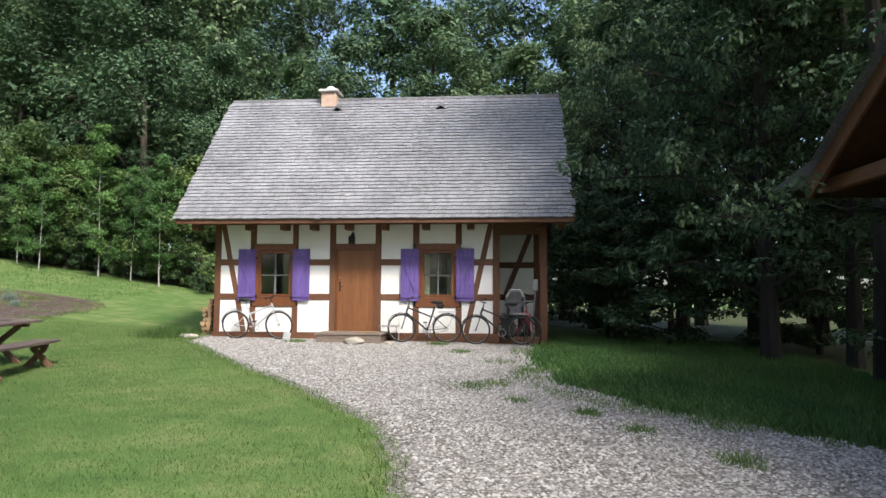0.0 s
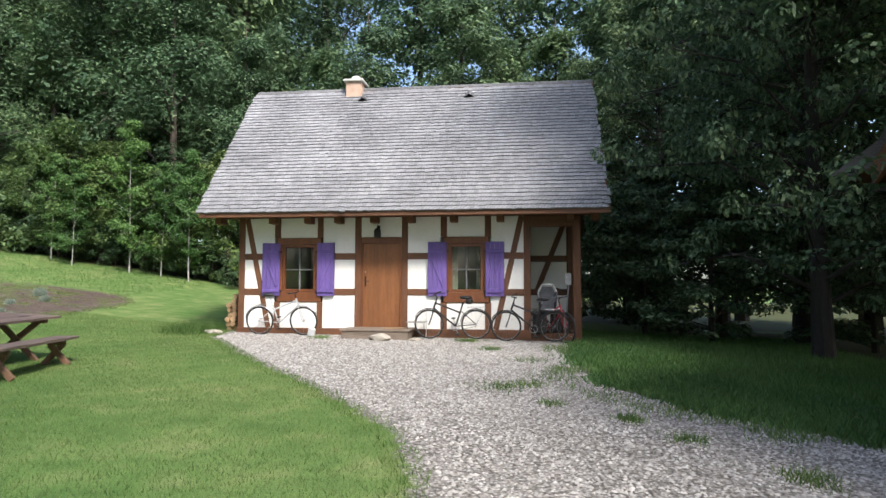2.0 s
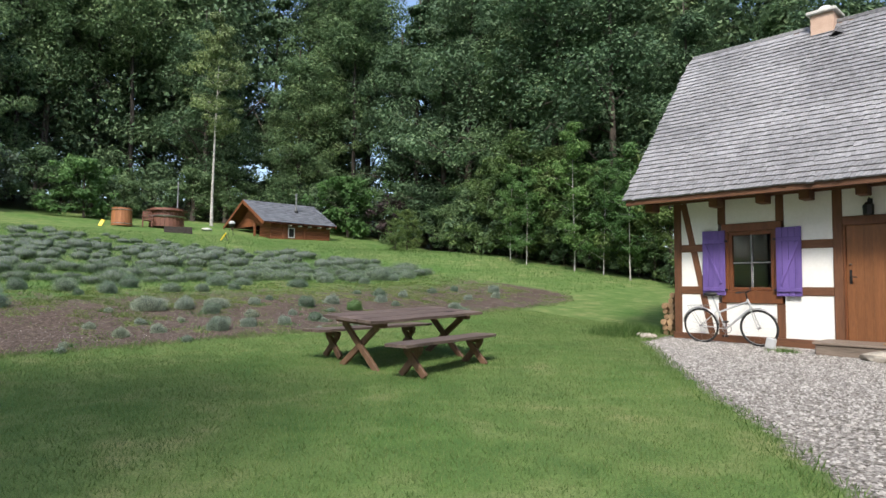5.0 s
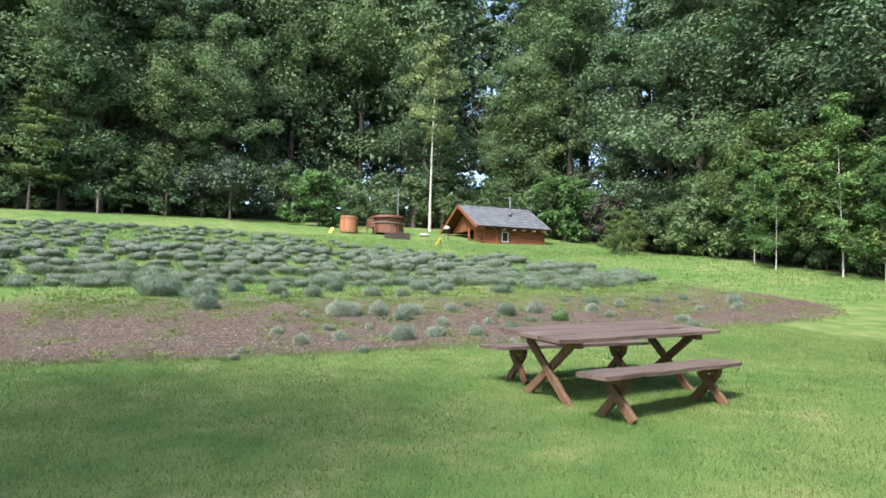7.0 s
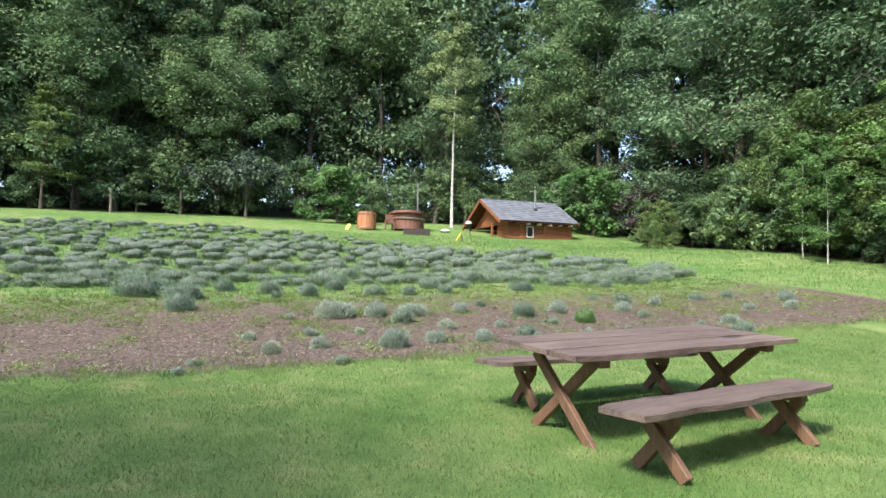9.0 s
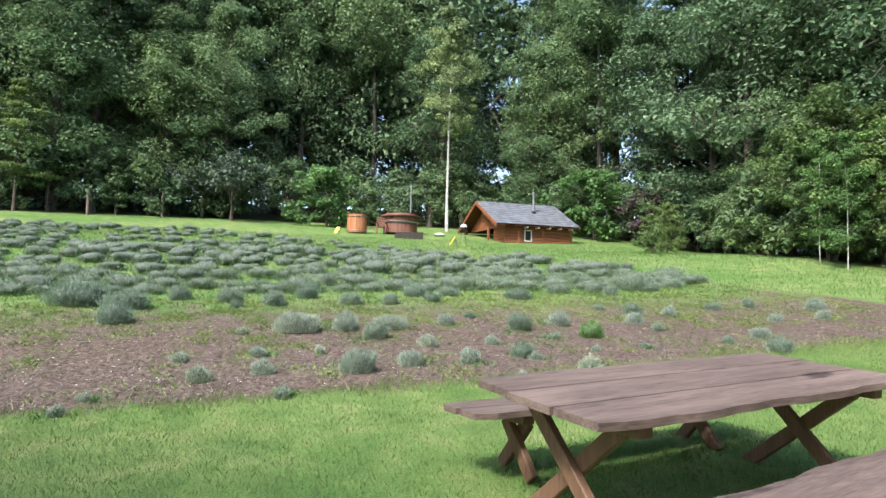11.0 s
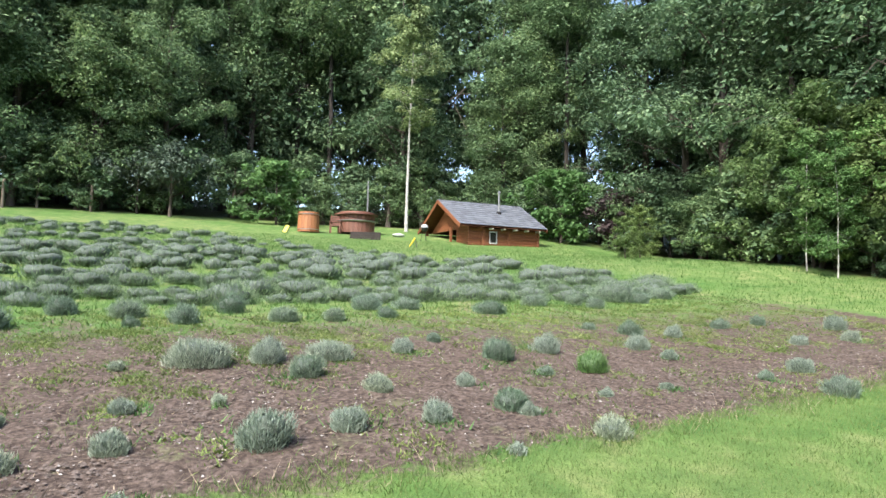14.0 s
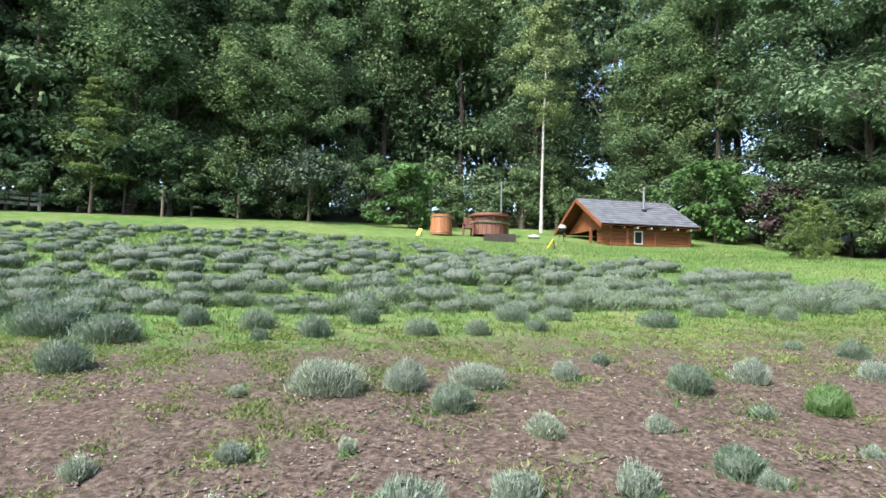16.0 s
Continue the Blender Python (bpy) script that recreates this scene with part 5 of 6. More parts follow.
birch = tree_kind("birch", 89, M_LEAF_BIRCH, M_BIRCH, "tall birch with white trunk and thin yellow green crown", "tree", tall=16, radius=1.9, low=0.40, clumps=150, per=90, leaf=0.14, trunk=0.095, clump=0.28, lean=0.02)
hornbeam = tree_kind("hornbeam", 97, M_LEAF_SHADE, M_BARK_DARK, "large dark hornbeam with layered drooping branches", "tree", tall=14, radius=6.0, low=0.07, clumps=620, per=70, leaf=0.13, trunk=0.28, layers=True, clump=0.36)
beech = tree_kind("young_beech", 101, M_LEAF_MID, M_BARK, "young leafy beech at the wood's edge", "tree", tall=7.0, radius=2.5, low=0.01, clumps=150, per=80, leaf=0.14, trunk=0.1, clump=0.28)


def along(line, step, off, seed, jitter):
    """Places beside a line of points, off metres to its outer side."""
    r = random.Random(seed)
    out, left = [], 0.0
    for (x0, y0), (x1, y1) in zip(line, line[1:]):
        dx, dy = x1 - x0, y1 - y0
        n = math.hypot(dx, dy)
        s = left
        while s < n:
            out.append((x0 + dx * s / n + dy / n * off + r.uniform(-jitter, jitter), y0 + dy * s / n - dx / n * off + r.uniform(-jitter, jitter), r.random(), r.random()))
            s += step
        left = s - n
    return out


FAR = EDGE[5:]
SIDE = EDGE[1:6]


def bearing(x, y):
    """Degrees north of west, from the lawn at the field's edge."""
    return math.degrees(math.atan2(y + 8.0, -(x + 1.9)))


def wood_row(step, off, seed, jitter, kinds, low, more, squeeze, poles, bare):
    """A row of wood trees: bare-stemmed ones in the stretches named poles, none in those named bare."""
    for i, (x, y, a, c) in enumerate(along(FAR, step, off, seed, jitter)):
        g = bearing(x, y)
        if any(p < g < q for p, q in bare):
            continue
        kind = pole_tree if any(p < g < q for p, q in poles) else kinds[i % len(kinds)]
        if g > 37 and kind is oak_a:
            kind = oak_b
        plant(kind, x, y, low + more * a, c * 6.28, squeeze)


POLES = [(0.5, 18.5), (22.5, 28.0), (34.0, 37.0)]
GLADE = (23.6, 27.0)
wood_row(3.6, 2.6, 1, 0.7, (oak_a, oak_c, oak_b, oak_a, spruce, oak_c), 0.8, 0.35, 1.0, POLES, [(3.0, 17.0), (21.8, 27.8), (34.5, 36.5), (-9.5, -5.0)])
wood_row(3.0, 6.5, 2, 1.0, (oak_b, oak_a, spruce), 0.95, 0.3, 1.15, POLES, [GLADE])
wood_row(3.4, 9.2, 34, 1.0, (back_a, oak_b), 1.1, 0.3, 1.2, POLES, [GLADE])
wood_row(4.0, 12.0, 3, 1.4, (back_a,), 0.95, 0.3, 1.3, [(3.0, 6.0), (10.5, 14.5)], [(24.0, 26.6), (35.2, 35.9)])
wood_row(4.0, 18.0, 33, 1.4, (back_a,), 1.0, 0.3, 1.35, [(12.0, 13.5)], [(24.0, 26.6), (35.2, 35.9)])
for i, (x, y, a, c) in enumerate(along(FAR, 2.1, 0.5, 4, 0.6)):
    plant((dark_shrub, hazel, dark_shrub, hazel, hazel)[i % 5], x, y, (0.65 + 0.5 * a) * (0.8 if GLADE[0] < bearing(x, y) < GLADE[1] else 1), c * 6.28)
# leaf-heavy oaks that stand forward of the wood
for x, y, s, a, kind in ((-39.7, -17.3, 0.86, 0.3, oak_a), (-43.3, -14.8, 0.95, 2.0, oak_b), (-41.2, -11.7, 0.84, 4.0, oak_a), (-43.8, -9.6, 0.7, 1.0, oak_c), (-37.3, 13.0, 1.0, 5.0, oak_c), (-38.1, 15.1, 0.9, 3.0, oak_a), (-31.8, 18.6, 0.9, 1.5, oak_b)):
    plant(kind, x, y, s, a)
plant(larch, -37.3, -18.6, 0.95, 1.0)
plant(spruce, -38.6, -13.9, 0.27, 1.0)
for x, y, a in ((-44.0, -24.5, 0.4), (-41.5, -27.0, 2.2), (-46.5, -21.5, 4.0)):
    plant(spruce, x, y, 1.05, a)
for x, y, a, kind in ((-53.6, -2.3, 0.4, back_a), (-47.6, -2.4, 2.2, oak_b), (-51.7, -3.8, 4.0, back_a), (-50.5, 0.4, 1.0, back_a)):
    plant(kind, x, y, 1.05, a, 1.2)
# behind and beside the cottage
for i, (x, y, a, c) in enumerate(along(SIDE, 3.6, 3.2, 5, 0.7)):
    plant((oak_b, oak_b, oak_c)[i % 3], x, y, 0.74 + 0.22 * a, c * 6.28)
for i, (x, y, a, c) in enumerate(along(SIDE + [(-21, 14.5)], 5.0, 8.5, 6, 1.0)):
    plant((oak_b, back_a)[i % 2], x, y, 0.95 + 0.25 * a, c * 6.28, 1.15)
for i, (x, y, a, c) in enumerate(along(FAR, 3.2, 4.2, 14, 0.8)):
    plant(dark_shrub, x, y, 0.9 if GLADE[0] < bearing(x, y) < GLADE[1] else 1.0 + 0.5 * a, c * 6.28)
for i, (x, y, a, c) in enumerate(along(EDGE[3:7], 1.8, 0.5, 7, 0.4)):
    plant((beech, beech, beech, hazel)[i % 4], x, y, 0.75 + 0.35 * a, c * 6.28)
for i, (x, y, a, c) in enumerate(along(EDGE[2:6], 1.7, 0.2, 17, 0.3)):
    plant((hazel, dark_shrub)[i % 2], x, y, 0.38 + 0.2 * a, c * 6.28)
for i, (x, y, a, c) in enumerate(along([(13, 7.5), (2, 10.5)], 2.4, 0.4, 27, 0.4)):
    plant(dark_shrub, x, y, 1.0 + 0.4 * a, c * 6.28)
for x, y, s, a in ((-11.1, 12.3, 1.0, 0), (-8.2, 12.3, 0.86, 2), (-15.2, 12.5, 0.72, 3), (-13.9, 12.2, 0.7, 5), (-9.6, 12.4, 0.75, 4)):
    plant(sapling, x, y, s, a)
for x, y, s, a, q in ((12.6, -1.5, 0.62, 0.4, 1.8), (13.6, 1.6, 0.75, 2.0, 1.5), (16.5, 4.4, 0.8, 1.4, 1.4), (15.6, -5.2, 0.7, 2.9, 1.1), (18.5, -1.0, 1.0, 4.0, 1.1), (11.6, 8.0, 0.7, 3.0, 1.45)):
    plant(hornbeam, x, y, s, a, q)
alder = tree_kind("alder", 57, M_LEAF, M_BARK_DARK, "tall alder with a bare trunk and high crown, added to cast shade", "tree", tall=13.5, radius=3.0, low=0.52, clumps=150, per=120, leaf=0.2, trunk=0.13, clump=0.46, tri=True)
# added where their high crowns block the sun from the cottage roof
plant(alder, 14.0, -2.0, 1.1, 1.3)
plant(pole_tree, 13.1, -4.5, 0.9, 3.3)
# unseen trees, added to throw shade on the lawn and the gravel
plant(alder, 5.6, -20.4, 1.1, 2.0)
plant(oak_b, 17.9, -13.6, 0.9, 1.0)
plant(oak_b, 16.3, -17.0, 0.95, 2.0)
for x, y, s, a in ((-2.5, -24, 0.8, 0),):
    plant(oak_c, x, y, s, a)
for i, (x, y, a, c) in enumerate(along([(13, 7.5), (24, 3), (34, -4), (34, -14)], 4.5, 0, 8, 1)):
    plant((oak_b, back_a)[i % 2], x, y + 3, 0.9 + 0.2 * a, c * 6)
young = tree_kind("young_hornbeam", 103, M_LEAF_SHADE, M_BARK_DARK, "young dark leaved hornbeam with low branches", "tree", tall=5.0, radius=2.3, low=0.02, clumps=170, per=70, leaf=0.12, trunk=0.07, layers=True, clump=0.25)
for x, y, s, a in ((10.0, 2.6, 0.8, 0.0), (11.2, 0.9, 0.85, 1.0), (14.6, 0.6, 1.0, 3.0), (16.0, 4.0, 1.1, 4.0), (10.4, 4.8, 1.1, 5.0)):
    plant(young, x, y, s, a)
plant(beech, -22.6, 10.8, 0.3, 1.0)
# unseen row of trees, added so that the window panes reflect something dark
for i, (x, y, a, c) in enumerate(along([(-45, -46), (50, -46)], 8.0, 0, 44, 1.2)):
    plant((back_a, oak_b)[i % 2], x, y, 0.9 + 0.3 * a, c * 6.28, 1.2)
plant(birch, -36.0, 5.5, 1.0, 0.3)
plant(light_shrub, -31.5, 13.6, 1.0, 0.5)
plant(light_shrub, -37.3, -2.0, 0.85, 2.0)
plant(silver_shrub, -38.6, -7.6, 1.2, 0)
plant(silver_shrub, -39.4, -9.3, 0.9, 2)
plant(purple_shrub, -28.5, 15.2, 1.0, 0)
plant(beech, -23.9, 12.8, 0.4, 1.0)
plant(hazel, -37.2, 8.5, 0.8, 3)

# ---- lavender ----
def lavender_blades(rs, x, y, z, w, n, fine=1.0, tallness=0.6):
    """Fine short shoots over an uneven, lumpy cushion that makes up one bush."""
    k = int(7 + 9 * w)
    la, lz = rs.uniform(0, 6.283, k), rs.uniform(0.05, 1, k)
    lump = np.stack([np.cos(la) * np.sqrt(1 - lz ** 2), np.sin(la) * np.sqrt(1 - lz ** 2), lz], -1)
    amp = rs.uniform(0.1, 0.42, k)
    a, c = rs.uniform(0, 6.283, n), rs.uniform(-0.45, 1, n)
    q = np.sqrt(1 - c ** 2)
    d = np.stack([np.cos(a) * q, np.sin(a) * q, c], -1)
    near = np.exp(-(1 - d @ lump.T) / 0.07) * amp
    r = 0.74 + near.max(1)
    r *= rs.uniform(0.66, 1.06, n)
    half = np.array([0.6 * w, 0.6 * w * rs.uniform(0.8, 1.0), w * tallness])
    tip = d * r[:, None] * half
    tip[:, 2] = np.maximum((tip[:, 2] + 0.38 * half[2]) / 1.38, 0.01)
    up = np.stack([d[:, 0] * 0.55, d[:, 1] * 0.55, 0.75 + 0 * c], -1) + rs.normal(0, 0.22, (n, 3))
    ln = (0.035 + 0.045 * w) * rs.uniform(0.6, 1.5, n) * (1.0 if fine < 1.5 else 1.4)
    base = tip - up * ln[:, None]
    base[:, 2] = np.maximum(base[:, 2], 0)
    t = rs.uniform(0, 6.283, n)
    wd = (w * 0.002 + 0.0028) * rs.uniform(0.6, 1.5, n) * fine
    side = np.stack([np.cos(t) * wd, np.sin(t) * wd, 0 * t], -1)
    v = np.stack([base + side, base - side, tip], 1).reshape(-1, 3)
    # the dense lumpy cushion that fills the bush below the tips
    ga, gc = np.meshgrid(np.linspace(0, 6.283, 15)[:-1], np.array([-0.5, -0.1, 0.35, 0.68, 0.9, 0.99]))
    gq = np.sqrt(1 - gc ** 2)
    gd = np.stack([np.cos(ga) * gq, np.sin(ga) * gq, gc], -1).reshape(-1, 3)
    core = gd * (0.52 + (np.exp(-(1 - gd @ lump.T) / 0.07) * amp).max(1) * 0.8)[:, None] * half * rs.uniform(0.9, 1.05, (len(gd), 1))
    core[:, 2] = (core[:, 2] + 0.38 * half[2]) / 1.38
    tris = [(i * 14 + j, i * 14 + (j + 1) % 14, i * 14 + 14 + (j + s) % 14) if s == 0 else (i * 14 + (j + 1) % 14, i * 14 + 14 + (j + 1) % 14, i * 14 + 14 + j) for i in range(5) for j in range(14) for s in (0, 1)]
    return np.concatenate([v, core]) + np.array([x, y, z]), np.concatenate([np.arange(n * 3).reshape(-1, 3), np.array(tris) + n * 3])


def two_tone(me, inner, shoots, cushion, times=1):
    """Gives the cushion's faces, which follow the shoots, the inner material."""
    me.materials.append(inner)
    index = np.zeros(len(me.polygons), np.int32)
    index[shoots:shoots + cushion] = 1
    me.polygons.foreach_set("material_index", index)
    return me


NEAR_PLANTS = [(-5.25, -7.42, 48), (-5.46, -6.71, 36), (-5.47, -5.92, 31), (-5.61, -5.09, 38), (-5.39, -5.03, 20), (-4.62, -4.73, 33), (-4.51, -5.7, 16), (-6.6, -6.07, 33), (-8.06, -7.7, 79), (-8.07, -6.96, 50),
               (-7.37, -6.64, 45), (-8.09, -6.22, 60), (-5.43, -8.42, 29), (-6.46, -8.39, 24), (-5.25, -9.09, 30), (-6.29, -9.29, 24), (-4.35, -8.33, 21)]
NEAR_PLANTS += [(-7.64, -4.09, 52), (-7.86, -3.19, 44), (-8.73, -0.97, 45), (-7.76, -1.65, 40), (-7.18, -1.61, 25), (-8.44, -0.32, 37), (-6.02, -0.51, 37), (-5.82, -1.41, 23), (-4.99, -1.27, 40), (-5.74, -3.87, 16),
                (-6.57, -5.1, 25), (-6.49, -7.62, 18), (-8.02, -8.52, 19), (-8.25, -5.19, 33), (-6.79, -3.92, 20), (-5.79, -3.01, 16)]
NEAR_PLANTS += [(-8.8, -4.51, 26), (-7.55, 1.57, 31), (-9.01, 2.4, 33), (-8.2, 3.45, 46), (-9.01, 1.36, 35), (-9.23, -1.43, 27), (-7.42, 2.68, 36), (-4.26, -10.18, 18), (-4.69, -10.04, 16)]
MID_PLANTS = [(-9.13, -10.34, 58), (-10.74, -10.32, 91), (-11.29, -11.2, 107), (-11.9, -9.48, 55), (-11.44, -8.56, 57), (-10.58, -8.47, 30), (-10.81, -7.76, 56), (-11.88, -6.97, 56), (-10.81, -6.29, 62),
              (-10.74, -5.45, 43), (-12.02, -4.49, 72), (-10.94, -4.46, 38), (-11.96, -3.71, 59), (-11.19, -2.26, 69), (-12.28, -0.58, 66), (-12.62, 1.95, 118), (-12.15, 2.29, 52), (-12.59, 3.31, 70)]
MID_PLANTS += [(-12.3, 0.51, 48), (-11.78, 0.68, 47)]
rl = np.random.RandomState(9)
for i, (x, y, w) in enumerate(NEAR_PLANTS + MID_PLANTS):
    w = w / 98
    v, f = lavender_blades(rl, 0, 0, -0.01, w, int(1500 + 3800 * w), 1.0, 0.64 if w < 0.6 else 0.47)
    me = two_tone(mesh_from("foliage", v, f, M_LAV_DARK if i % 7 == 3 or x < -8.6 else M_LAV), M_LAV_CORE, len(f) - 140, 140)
    o = thing("lavender_bush", x, y, gz(x, y), "small grey green lavender bush on bare soil" if w < 0.45 else "rounded grey green lavender bush on bare soil", "lavender", "lavender bushes")
    c = new("foliage", me)
    c.parent = o
    b = bmesh.new()
    for k in range(4):
        tube(b, [(0, 0, -0.02), (0.12 * w * math.cos(k * 1.7), 0.12 * w * math.sin(k * 1.7), w * 0.22)], 0.006, 4)
    part("stem", b, M_BARK, o)
v, f = lavender_blades(rl, 0, 0, 0, 0.5, 1600, 1.5)
o = thing("weed_clump", -6.76, -3.26, gz(-6.76, -3.26), "bright green leafy weed clump in the field", "plant")
c = new("foliage", two_tone(mesh_from("foliage", v, f, M_LEAF_LIGHT), M_LEAF, len(f) - 140, 140))
c.parent = o
vs, fs, inner, n0 = [], [], [], 0
rr = random.Random(12)
row_x = -13.3
while row_x > -30:
    y = -24 + rr.random()
    while y < 6:
        x = row_x + rr.gauss(0, 0.14)
        if float(inside_by(x, y, FIELD)) > 0.35 and rr.random() < (0.92 if row_x > -21 else 0.7):
            w = rr.uniform(0.7, 1.4) * (1.0 if row_x > -20 else 0.72)
            v, f = lavender_blades(rl, x, y, gz(x, y) - 0.02, w, int(800 + 900 * w) if row_x > -16 else 420, 1.4 if row_x > -16 else 2.4, 0.35)
            vs.append(v)
            fs.append(f + n0)
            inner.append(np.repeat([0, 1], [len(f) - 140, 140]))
            n0 += len(v)
        y += rr.uniform(0.5, 1.0)
    row_x -= rr.uniform(0.95, 1.25)
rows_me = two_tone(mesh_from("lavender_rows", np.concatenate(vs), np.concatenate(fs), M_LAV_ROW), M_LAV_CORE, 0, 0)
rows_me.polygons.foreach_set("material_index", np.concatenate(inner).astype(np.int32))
tagged(new("lavender_rows", rows_me), "rows of grey green lavender bushes on the slope", "lavender", kind="stuff")

# ---- grass, weeds, pebbles ----
rg = np.random.RandomState(21)


def blades(x, y, h, wide, mat, name, label, lean=0.5):
    n = len(x)
    z = height(x, y)
    a, t = rg.uniform(0, 6.283, n), rg.uniform(0, 6.283, n)
    hh = h * rg.uniform(0.5, 1.4, n)
    wd = wide * rg.uniform(0.7, 1.4, n)
    l = hh * lean * rg.uniform(0.2, 1.3, n)
    v = np.stack([np.stack([x - np.cos(t) * wd, y - np.sin(t) * wd, z - 0.01], -1), np.stack([x + np.cos(t) * wd, y + np.sin(t) * wd, z - 0.01], -1),
                  np.stack([x + np.cos(a) * l, y + np.sin(a) * l, z + hh], -1)], 1).reshape(-1, 3)
    return tagged(new(name, mesh_from(name, v, np.arange(n * 3).reshape(-1, 3), mat)), label, "grass", kind="stuff")


def scatter(n, x0, x1, y0, y1):
    return rg.uniform(x0, x1, n), rg.uniform(y0, y1, n)


x, y = scatter(400000, -6.6, 6.6, -13.0, 1.5)
keep = (inside_by(x, y, GRAVEL) < -0.02) & (inside_by(x, y, FIELD) < 0.1) & ((y < -0.2) | (x < -0.2))
blades(x[keep], y[keep], 0.03, 0.003, M_LAWN, "lawn_grass", "short mown green lawn grass", 0.9)
x, y = scatter(230000, -30, -3, -16, 13)
fi = inside_by(x, y, FIELD)
keep = (fi > 0.1) & (x < -9.5) & (rg.rand(len(x)) < np.clip((-x - 9) / 5, 0, 1) * 0.6) | (fi < 0) & (x < -7) & (rg.rand(len(x)) < 0.35)
blades(x[keep], y[keep], 0.08, 0.009, M_MEADOW, "meadow_grass", "rough green meadow grass on the slope", 0.7)
# ragged grass along the drive's edges and tufts in the gravel
x, y = scatter(120000, -0.8, 12, -12, 0)
d = inside_by(x, y, GRAVEL)
keep = (d < 0.10) & (d > -0.22) & (rg.rand(len(x)) < 0.7) & (y < -0.5)
blades(x[keep], y[keep], 0.06, 0.005, M_GRASS, "edge_grass", "longer grass along the gravel edge", 0.9)
x, y = scatter(60000, 8.0, 13.5, -9.0, 3.0)
keep = inside_by(x, y, GRAVEL) < 0.1
blades(x[keep], y[keep], 0.12, 0.008, M_MEADOW, "rough_grass", "rough grass and weeds under the trees", 0.8)
px, py = scatter(900, 7.6, 12.0, -9.4, 0.6)
d = inside_by(px, py, GRAVEL)
near = (d < 0.05) & (d > -1.6) & (rg.rand(900) < 0.7)
px, py = px[near], py[near]
pn = rg.randint(30, 110, len(px))
x, y = np.repeat(px, pn), np.repeat(py, pn)
blades(x + rg.normal(0, 0.13, len(x)), y + rg.normal(0, 0.13, len(x)), 0.10, 0.016, M_LEAF_LIGHT, "verge_weeds", "broad leaved green weeds beside the gravel drive", 1.1)
for x, y, r, n in ((6.55, -6.4, 0.3, 330), (6.9, -6.05, 0.2, 200), (7.0, -3.6, 0.3, 200), (7.15, -7.3, 0.12, 130), (7.5, -4.6, 0.35, 260), (7.75, -6.6, 0.4, 300), (8.3, -8.6, 0.18, 200), (9.2, -8.2, 0.35, 300), (8.2, -7.2, 0.4, 300), (7.3, -5.4, 0.4, 260),
                   (6.2, -2.2, 0.2, 250), (5.6, -0.75, 0.25, 400), (7.9, -7.9, 0.14, 260), (8.9, -9.6, 0.2, 300), (2.35, -0.9, 0.2, 260), (-1.0, -0.6, 0.5, 900), (-1.2, 0.6, 0.5, 800)):
    o = blades(x + rg.normal(0, r * 0.6, n), y + rg.normal(0, r * 0.6, n), 0.07 if x > 0 else 0.22, 0.005, M_GRASS, "grass_tuft", "tuft of grass growing through the gravel", 0.9)
    tagged(o, kind="stuff", group="tufts in the gravel")
x, y = scatter(60000, 6.4, 11.5, -12, -0.6)
d = inside_by(x, y, GRAVEL)
keep = (d > 0) & (np.sin(x * 2.1 + 1.3 * np.cos(y * 1.7)) + np.sin(y * 2.4 + 0.8 * x) + 0.7 * np.sin(x * 5.3 - y * 4.1) > 0.55) & (rg.rand(len(x)) < 0.8 * np.clip((1.0 - d) / 0.9, 0, 1)) & (x > 7.2)
blades(x[keep], y[keep], 0.075, 0.006, M_GRASS, "gravel_weeds", "sparse grass spreading into the gravel", 1.0)
x, y = scatter(70000, -7.5, -3.8, -13, 6)
d = inside_by(x, y, FIELD) + 0.12 * np.sin(x * 5 + y * 3.1) + 0.1 * np.sin(y * 7.3)
keep = (d > -0.22) & (d < 0.16) & (rg.rand(len(x)) < 0.75)
blades(x[keep], y[keep], 0.065, 0.004, M_LAWN, "fringe_grass", "longer unmown grass along the field's edge", 1.0)
keep = (d > -0.2) & (d < 0.3) & (rg.rand(len(x)) < 0.06)
blades(x[keep], y[keep], 0.09, 0.003, M_STRAW, "dry_stalks", "dry bent stalks along the field's edge", 1.4)
wx, wy = [], []
for x, y, w in NEAR_PLANTS + MID_PLANTS:
    n = rg.randint(0, 90)
    a = rg.uniform(0, 6.283)
    wx.append(x + math.cos(a) * w / 170 + rg.normal(0, w / 300, n))
    wy.append(y + math.sin(a) * w / 170 + rg.normal(0, w / 300, n))
blades(np.concatenate(wx), np.concatenate(wy), 0.05, 0.011, M_LEAF_LIGHT, "plant_weeds", "yellow green weeds at the lavender bushes", 1.3)
x, y = scatter(24000, -11.5, -4.2, -13, 5)
keep = (inside_by(x, y, FIELD) > 0.0) & (np.sin(x * 3.1 + np.cos(y * 2.3) * 2) + np.sin(y * 2.7 + x) > 0.5)
blades(x[keep], y[keep], 0.03, 0.006, M_GRASS, "field_weeds", "low green weeds scattered over the soil", 1.6)
px, py = scatter(1300, -12.5, -4.3, -13.5, 5)
thick = rg.rand(1300) < np.interp(px, [-12.5, -11.0, -8.6, -7.6, -4.3], [0.3, 1.0, 0.95, 0.25, 0.15])
px, py = px[thick], py[thick]
pn = rg.randint(40, 210, len(px))
x, y = np.repeat(px, pn), np.repeat(py, pn)
x, y = x + rg.normal(0, 0.17, len(x)), y + rg.normal(0, 0.13, len(x))
keep = inside_by(x, y, FIELD) > 0.0
blades(x[keep], y[keep], 0.028, 0.010, M_LEAF_WEED, "creeping_weeds", "flat patches of yellow green weeds on the soil", 2.2)
x, y = scatter(7000, -12.5, -4.3, -12.5, 5)
keep = inside_by(x, y, FIELD) > 0.0
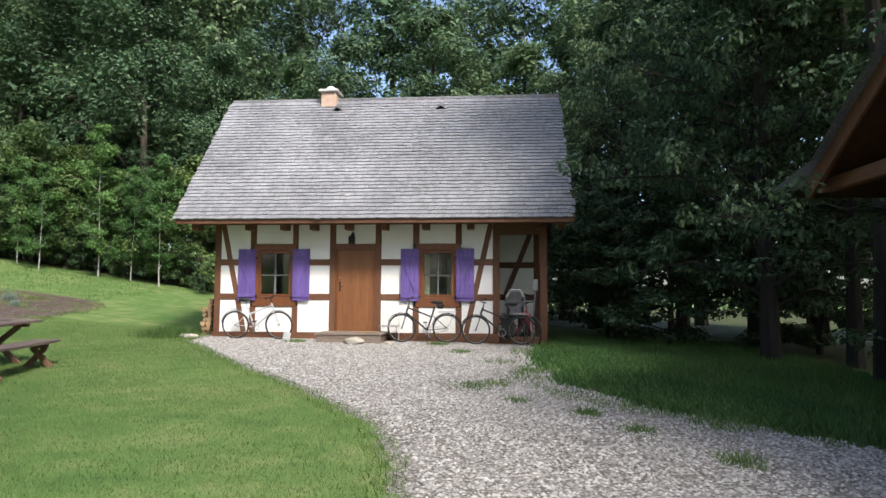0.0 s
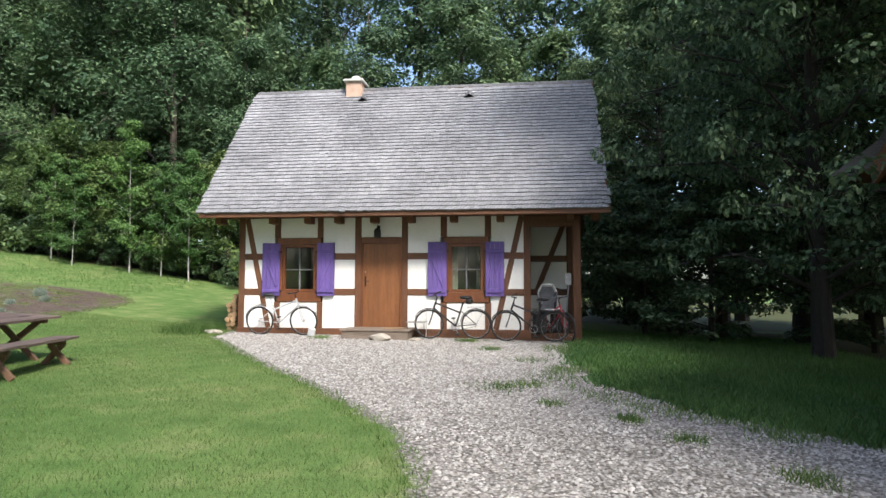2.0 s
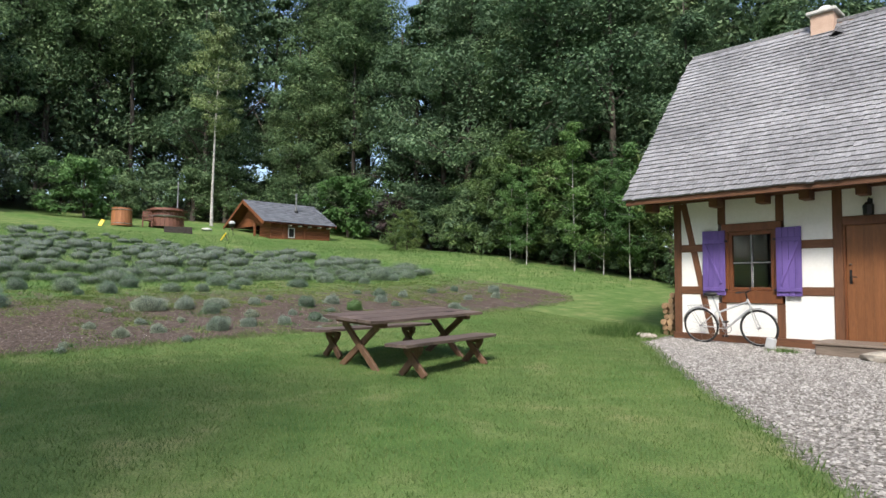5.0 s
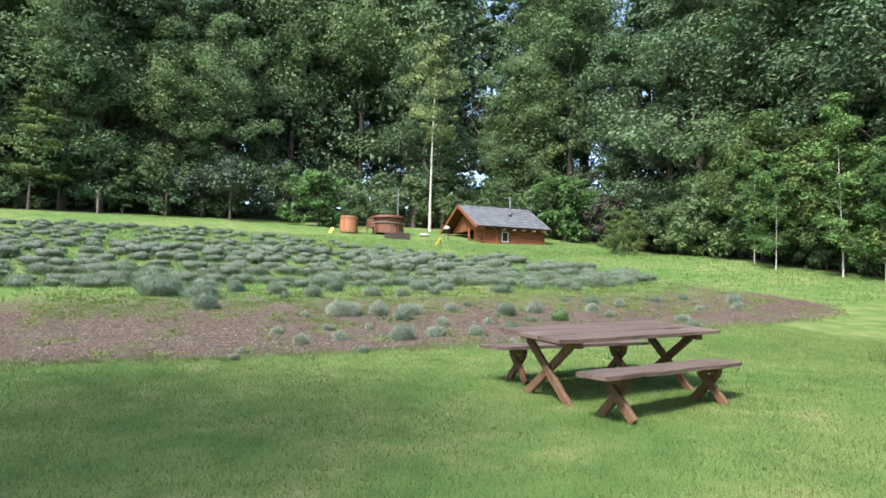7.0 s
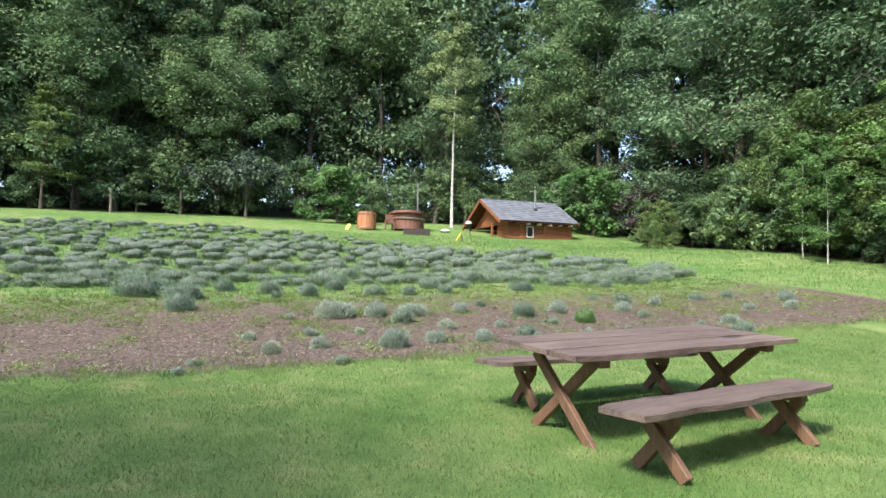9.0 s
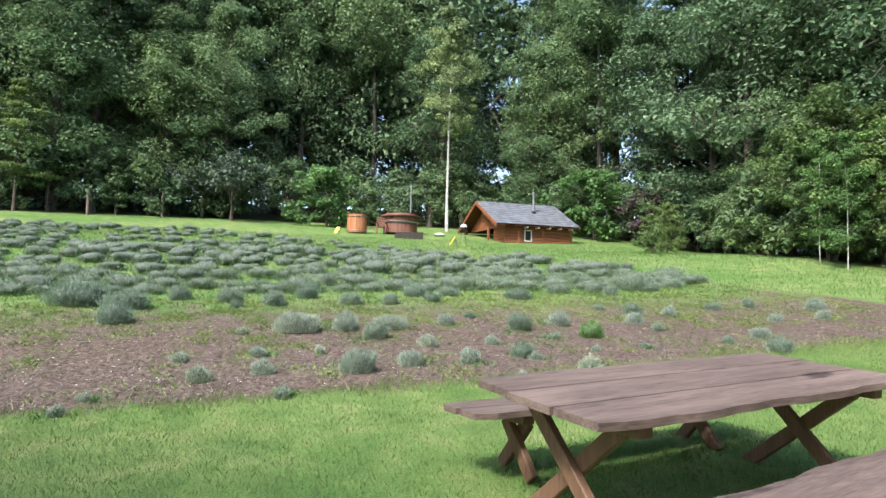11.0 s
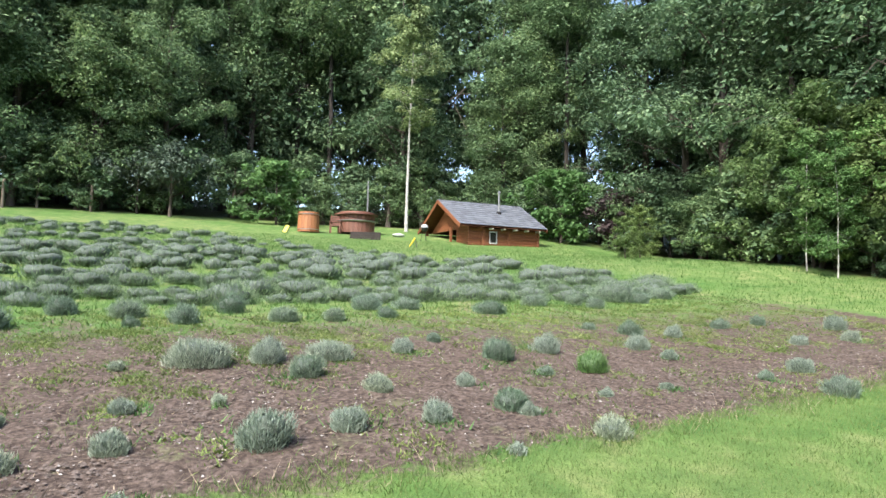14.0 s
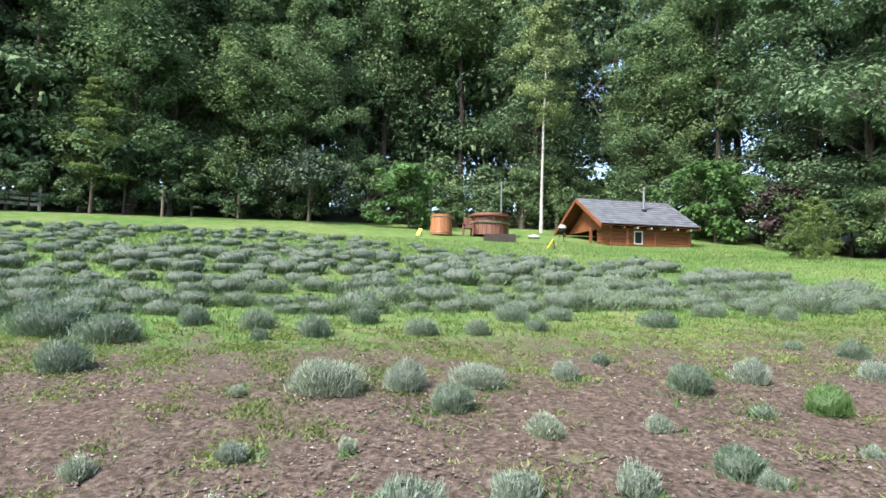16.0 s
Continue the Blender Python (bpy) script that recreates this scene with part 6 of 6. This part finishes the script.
blades(x[keep], y[keep], 0.012, 0.006, M_STRAW, "dry_straw", "dry straw and stalks lying on the soil", 9.0)


def pebbles(x, y, size, mat, name, label):
    n = len(x)
    base = np.array([(1, 0, 0), (-1, 0, 0), (0, 1, 0), (0, -1, 0), (0, 0, 1)], float)
    tri = np.array([(0, 2, 4), (2, 1, 4), (1, 3, 4), (3, 0, 4)])
    v = base[None] * (size * rg.uniform(0.5, 1.5, (n, 1, 1))) * rg.uniform(0.6, 1.3, (n, 5, 3)) * np.array([1, 0.8, 0.6])
    a = rg.uniform(0, 6.283, n)
    ca, sa = np.cos(a)[:, None], np.sin(a)[:, None]
    v = np.stack([v[..., 0] * ca - v[..., 1] * sa + x[:, None], v[..., 0] * sa + v[..., 1] * ca + y[:, None], v[..., 2] + height(x, y)[:, None] + 0.002], -1)
    f = (tri[None] + 5 * np.arange(n)[:, None, None]).reshape(-1, 3)
    return tagged(new(name, mesh_from(name, v.reshape(-1, 3), f, mat)), label, name.replace("_", " "), kind="stuff")


x, y = scatter(110000, 0, 11, -14.5, -0.1)
keep = inside_by(x, y, GRAVEL) > 0.03 + rg.rand(len(x)) * 0.15
pebbles(x[keep], y[keep], 0.0175, M_PEBBLE, "gravel", "pale grey crushed stone gravel on the drive")
x, y = scatter(4200, -11, -4.2, -13, 5)
keep = inside_by(x, y, FIELD) > 0.1
pebbles(x[keep], y[keep], 0.011, M_PEBBLE, "field_stones", "small pale stones on the field soil")
x, y = scatter(42000, -10.5, -4.3, -13, 5)
keep = (inside_by(x, y, FIELD) > 0.05) & (np.sin(x * 1.9) + np.sin(y * 1.3 + x) > -0.9 + rg.rand(len(x)))
pebbles(x[keep], y[keep], 0.017, M_CLOD, "soil_clods", "dark crumbly clods of turned field soil")

# ---- shingles, piece by piece ----
ROW, NROW = 0.132, int(SL / 0.132)
rsn = random.Random(77)
shapes = []
for w in (0.07, 0.095, 0.12):
    for c in (0.0, 0.006):
        b = bmesh.new()
        q = [b.verts.new(p) for p in ((0, 0, 0), (w, c, 0), (w, 0.26, -0.022), (0, 0.26, -0.022), (0, 0, 0.036), (w, c, 0.036), (w, 0.26, -0.004), (0, 0.26, -0.004))]
        for f in ((4, 5, 6, 7), (0, 4, 7, 3), (1, 2, 6, 5), (0, 1, 5, 4)):
            b.faces.new([q[i] for i in f])
        me = bpy.data.meshes.new("shingle")
        b.to_mesh(me)
        b.free()
        me.materials.append(M_SHINGLE)
        shapes.append((w, me, np.array([v.co[:] for v in me.vertices]), [p.vertices[:] for p in me.polygons]))
R3 = np.array(SLOPE.to_3x3())
T3 = np.array(SLOPE.translation)
bulk_v, bulk_f, nb = [], [], 0
for row in range(NROW + 1):
    x = ROOF_X0 - 0.03 + rsn.uniform(-0.05, 0.0)
    while x < ROOF_X1 + 0.02:
        w, me, co, pol = rsn.choice(shapes)
        s = row * ROW + rsn.uniform(-0.006, 0.006) + (-0.02 if rsn.random() < 0.05 else 0) - 0.05
        lift = 0.006 + rsn.uniform(0, 0.01)
        if s < SL - 0.2 and x + w < ROOF_X1 + 0.04:
            if row < 3 and x < 9.0:
                ob = new("shingle", me)
                ob.parent = roof
                ob.matrix_basis = SLOPE @ Matrix.Translation((x, s, lift))
            else:
                p = (co + np.array([x, s, lift])) @ R3.T + T3
                bulk_v.append(p)
                bulk_f += [tuple(i + nb for i in f) for f in pol]
                nb += len(p)
        x += w + rsn.uniform(0.001, 0.005)
shm = bpy.data.meshes.new("shingle_covering")
shm.from_pydata(np.concatenate(bulk_v).tolist(), [], bulk_f)
shm.materials.append(M_SHINGLE)
sh = new("shingle_covering", shm)
sh.parent = roof
tagged(sh, kind="stuff")
b = bmesh.new()
box(b, ROOF_X0, ROOF_X1, RIDGE_Y - 0.07, RIDGE_Y + 0.07, RIDGE_Z - 0.05, RIDGE_Z + 0.03, 0.01)
part("ridge_cap", b, M_SHINGLE, roof)
b = bmesh.new()
box(b, ROOF_X0, ROOF_X1, 0.0, SL, -0.03, 0.01)
bmesh.ops.transform(b, matrix=Matrix.Translation((0, 2 * RIDGE_Y, 0)) @ Matrix.Diagonal((1, -1, 1, 1)) @ SLOPE, verts=b.verts)
part("rear_covering", b, M_SHINGLE, roof)
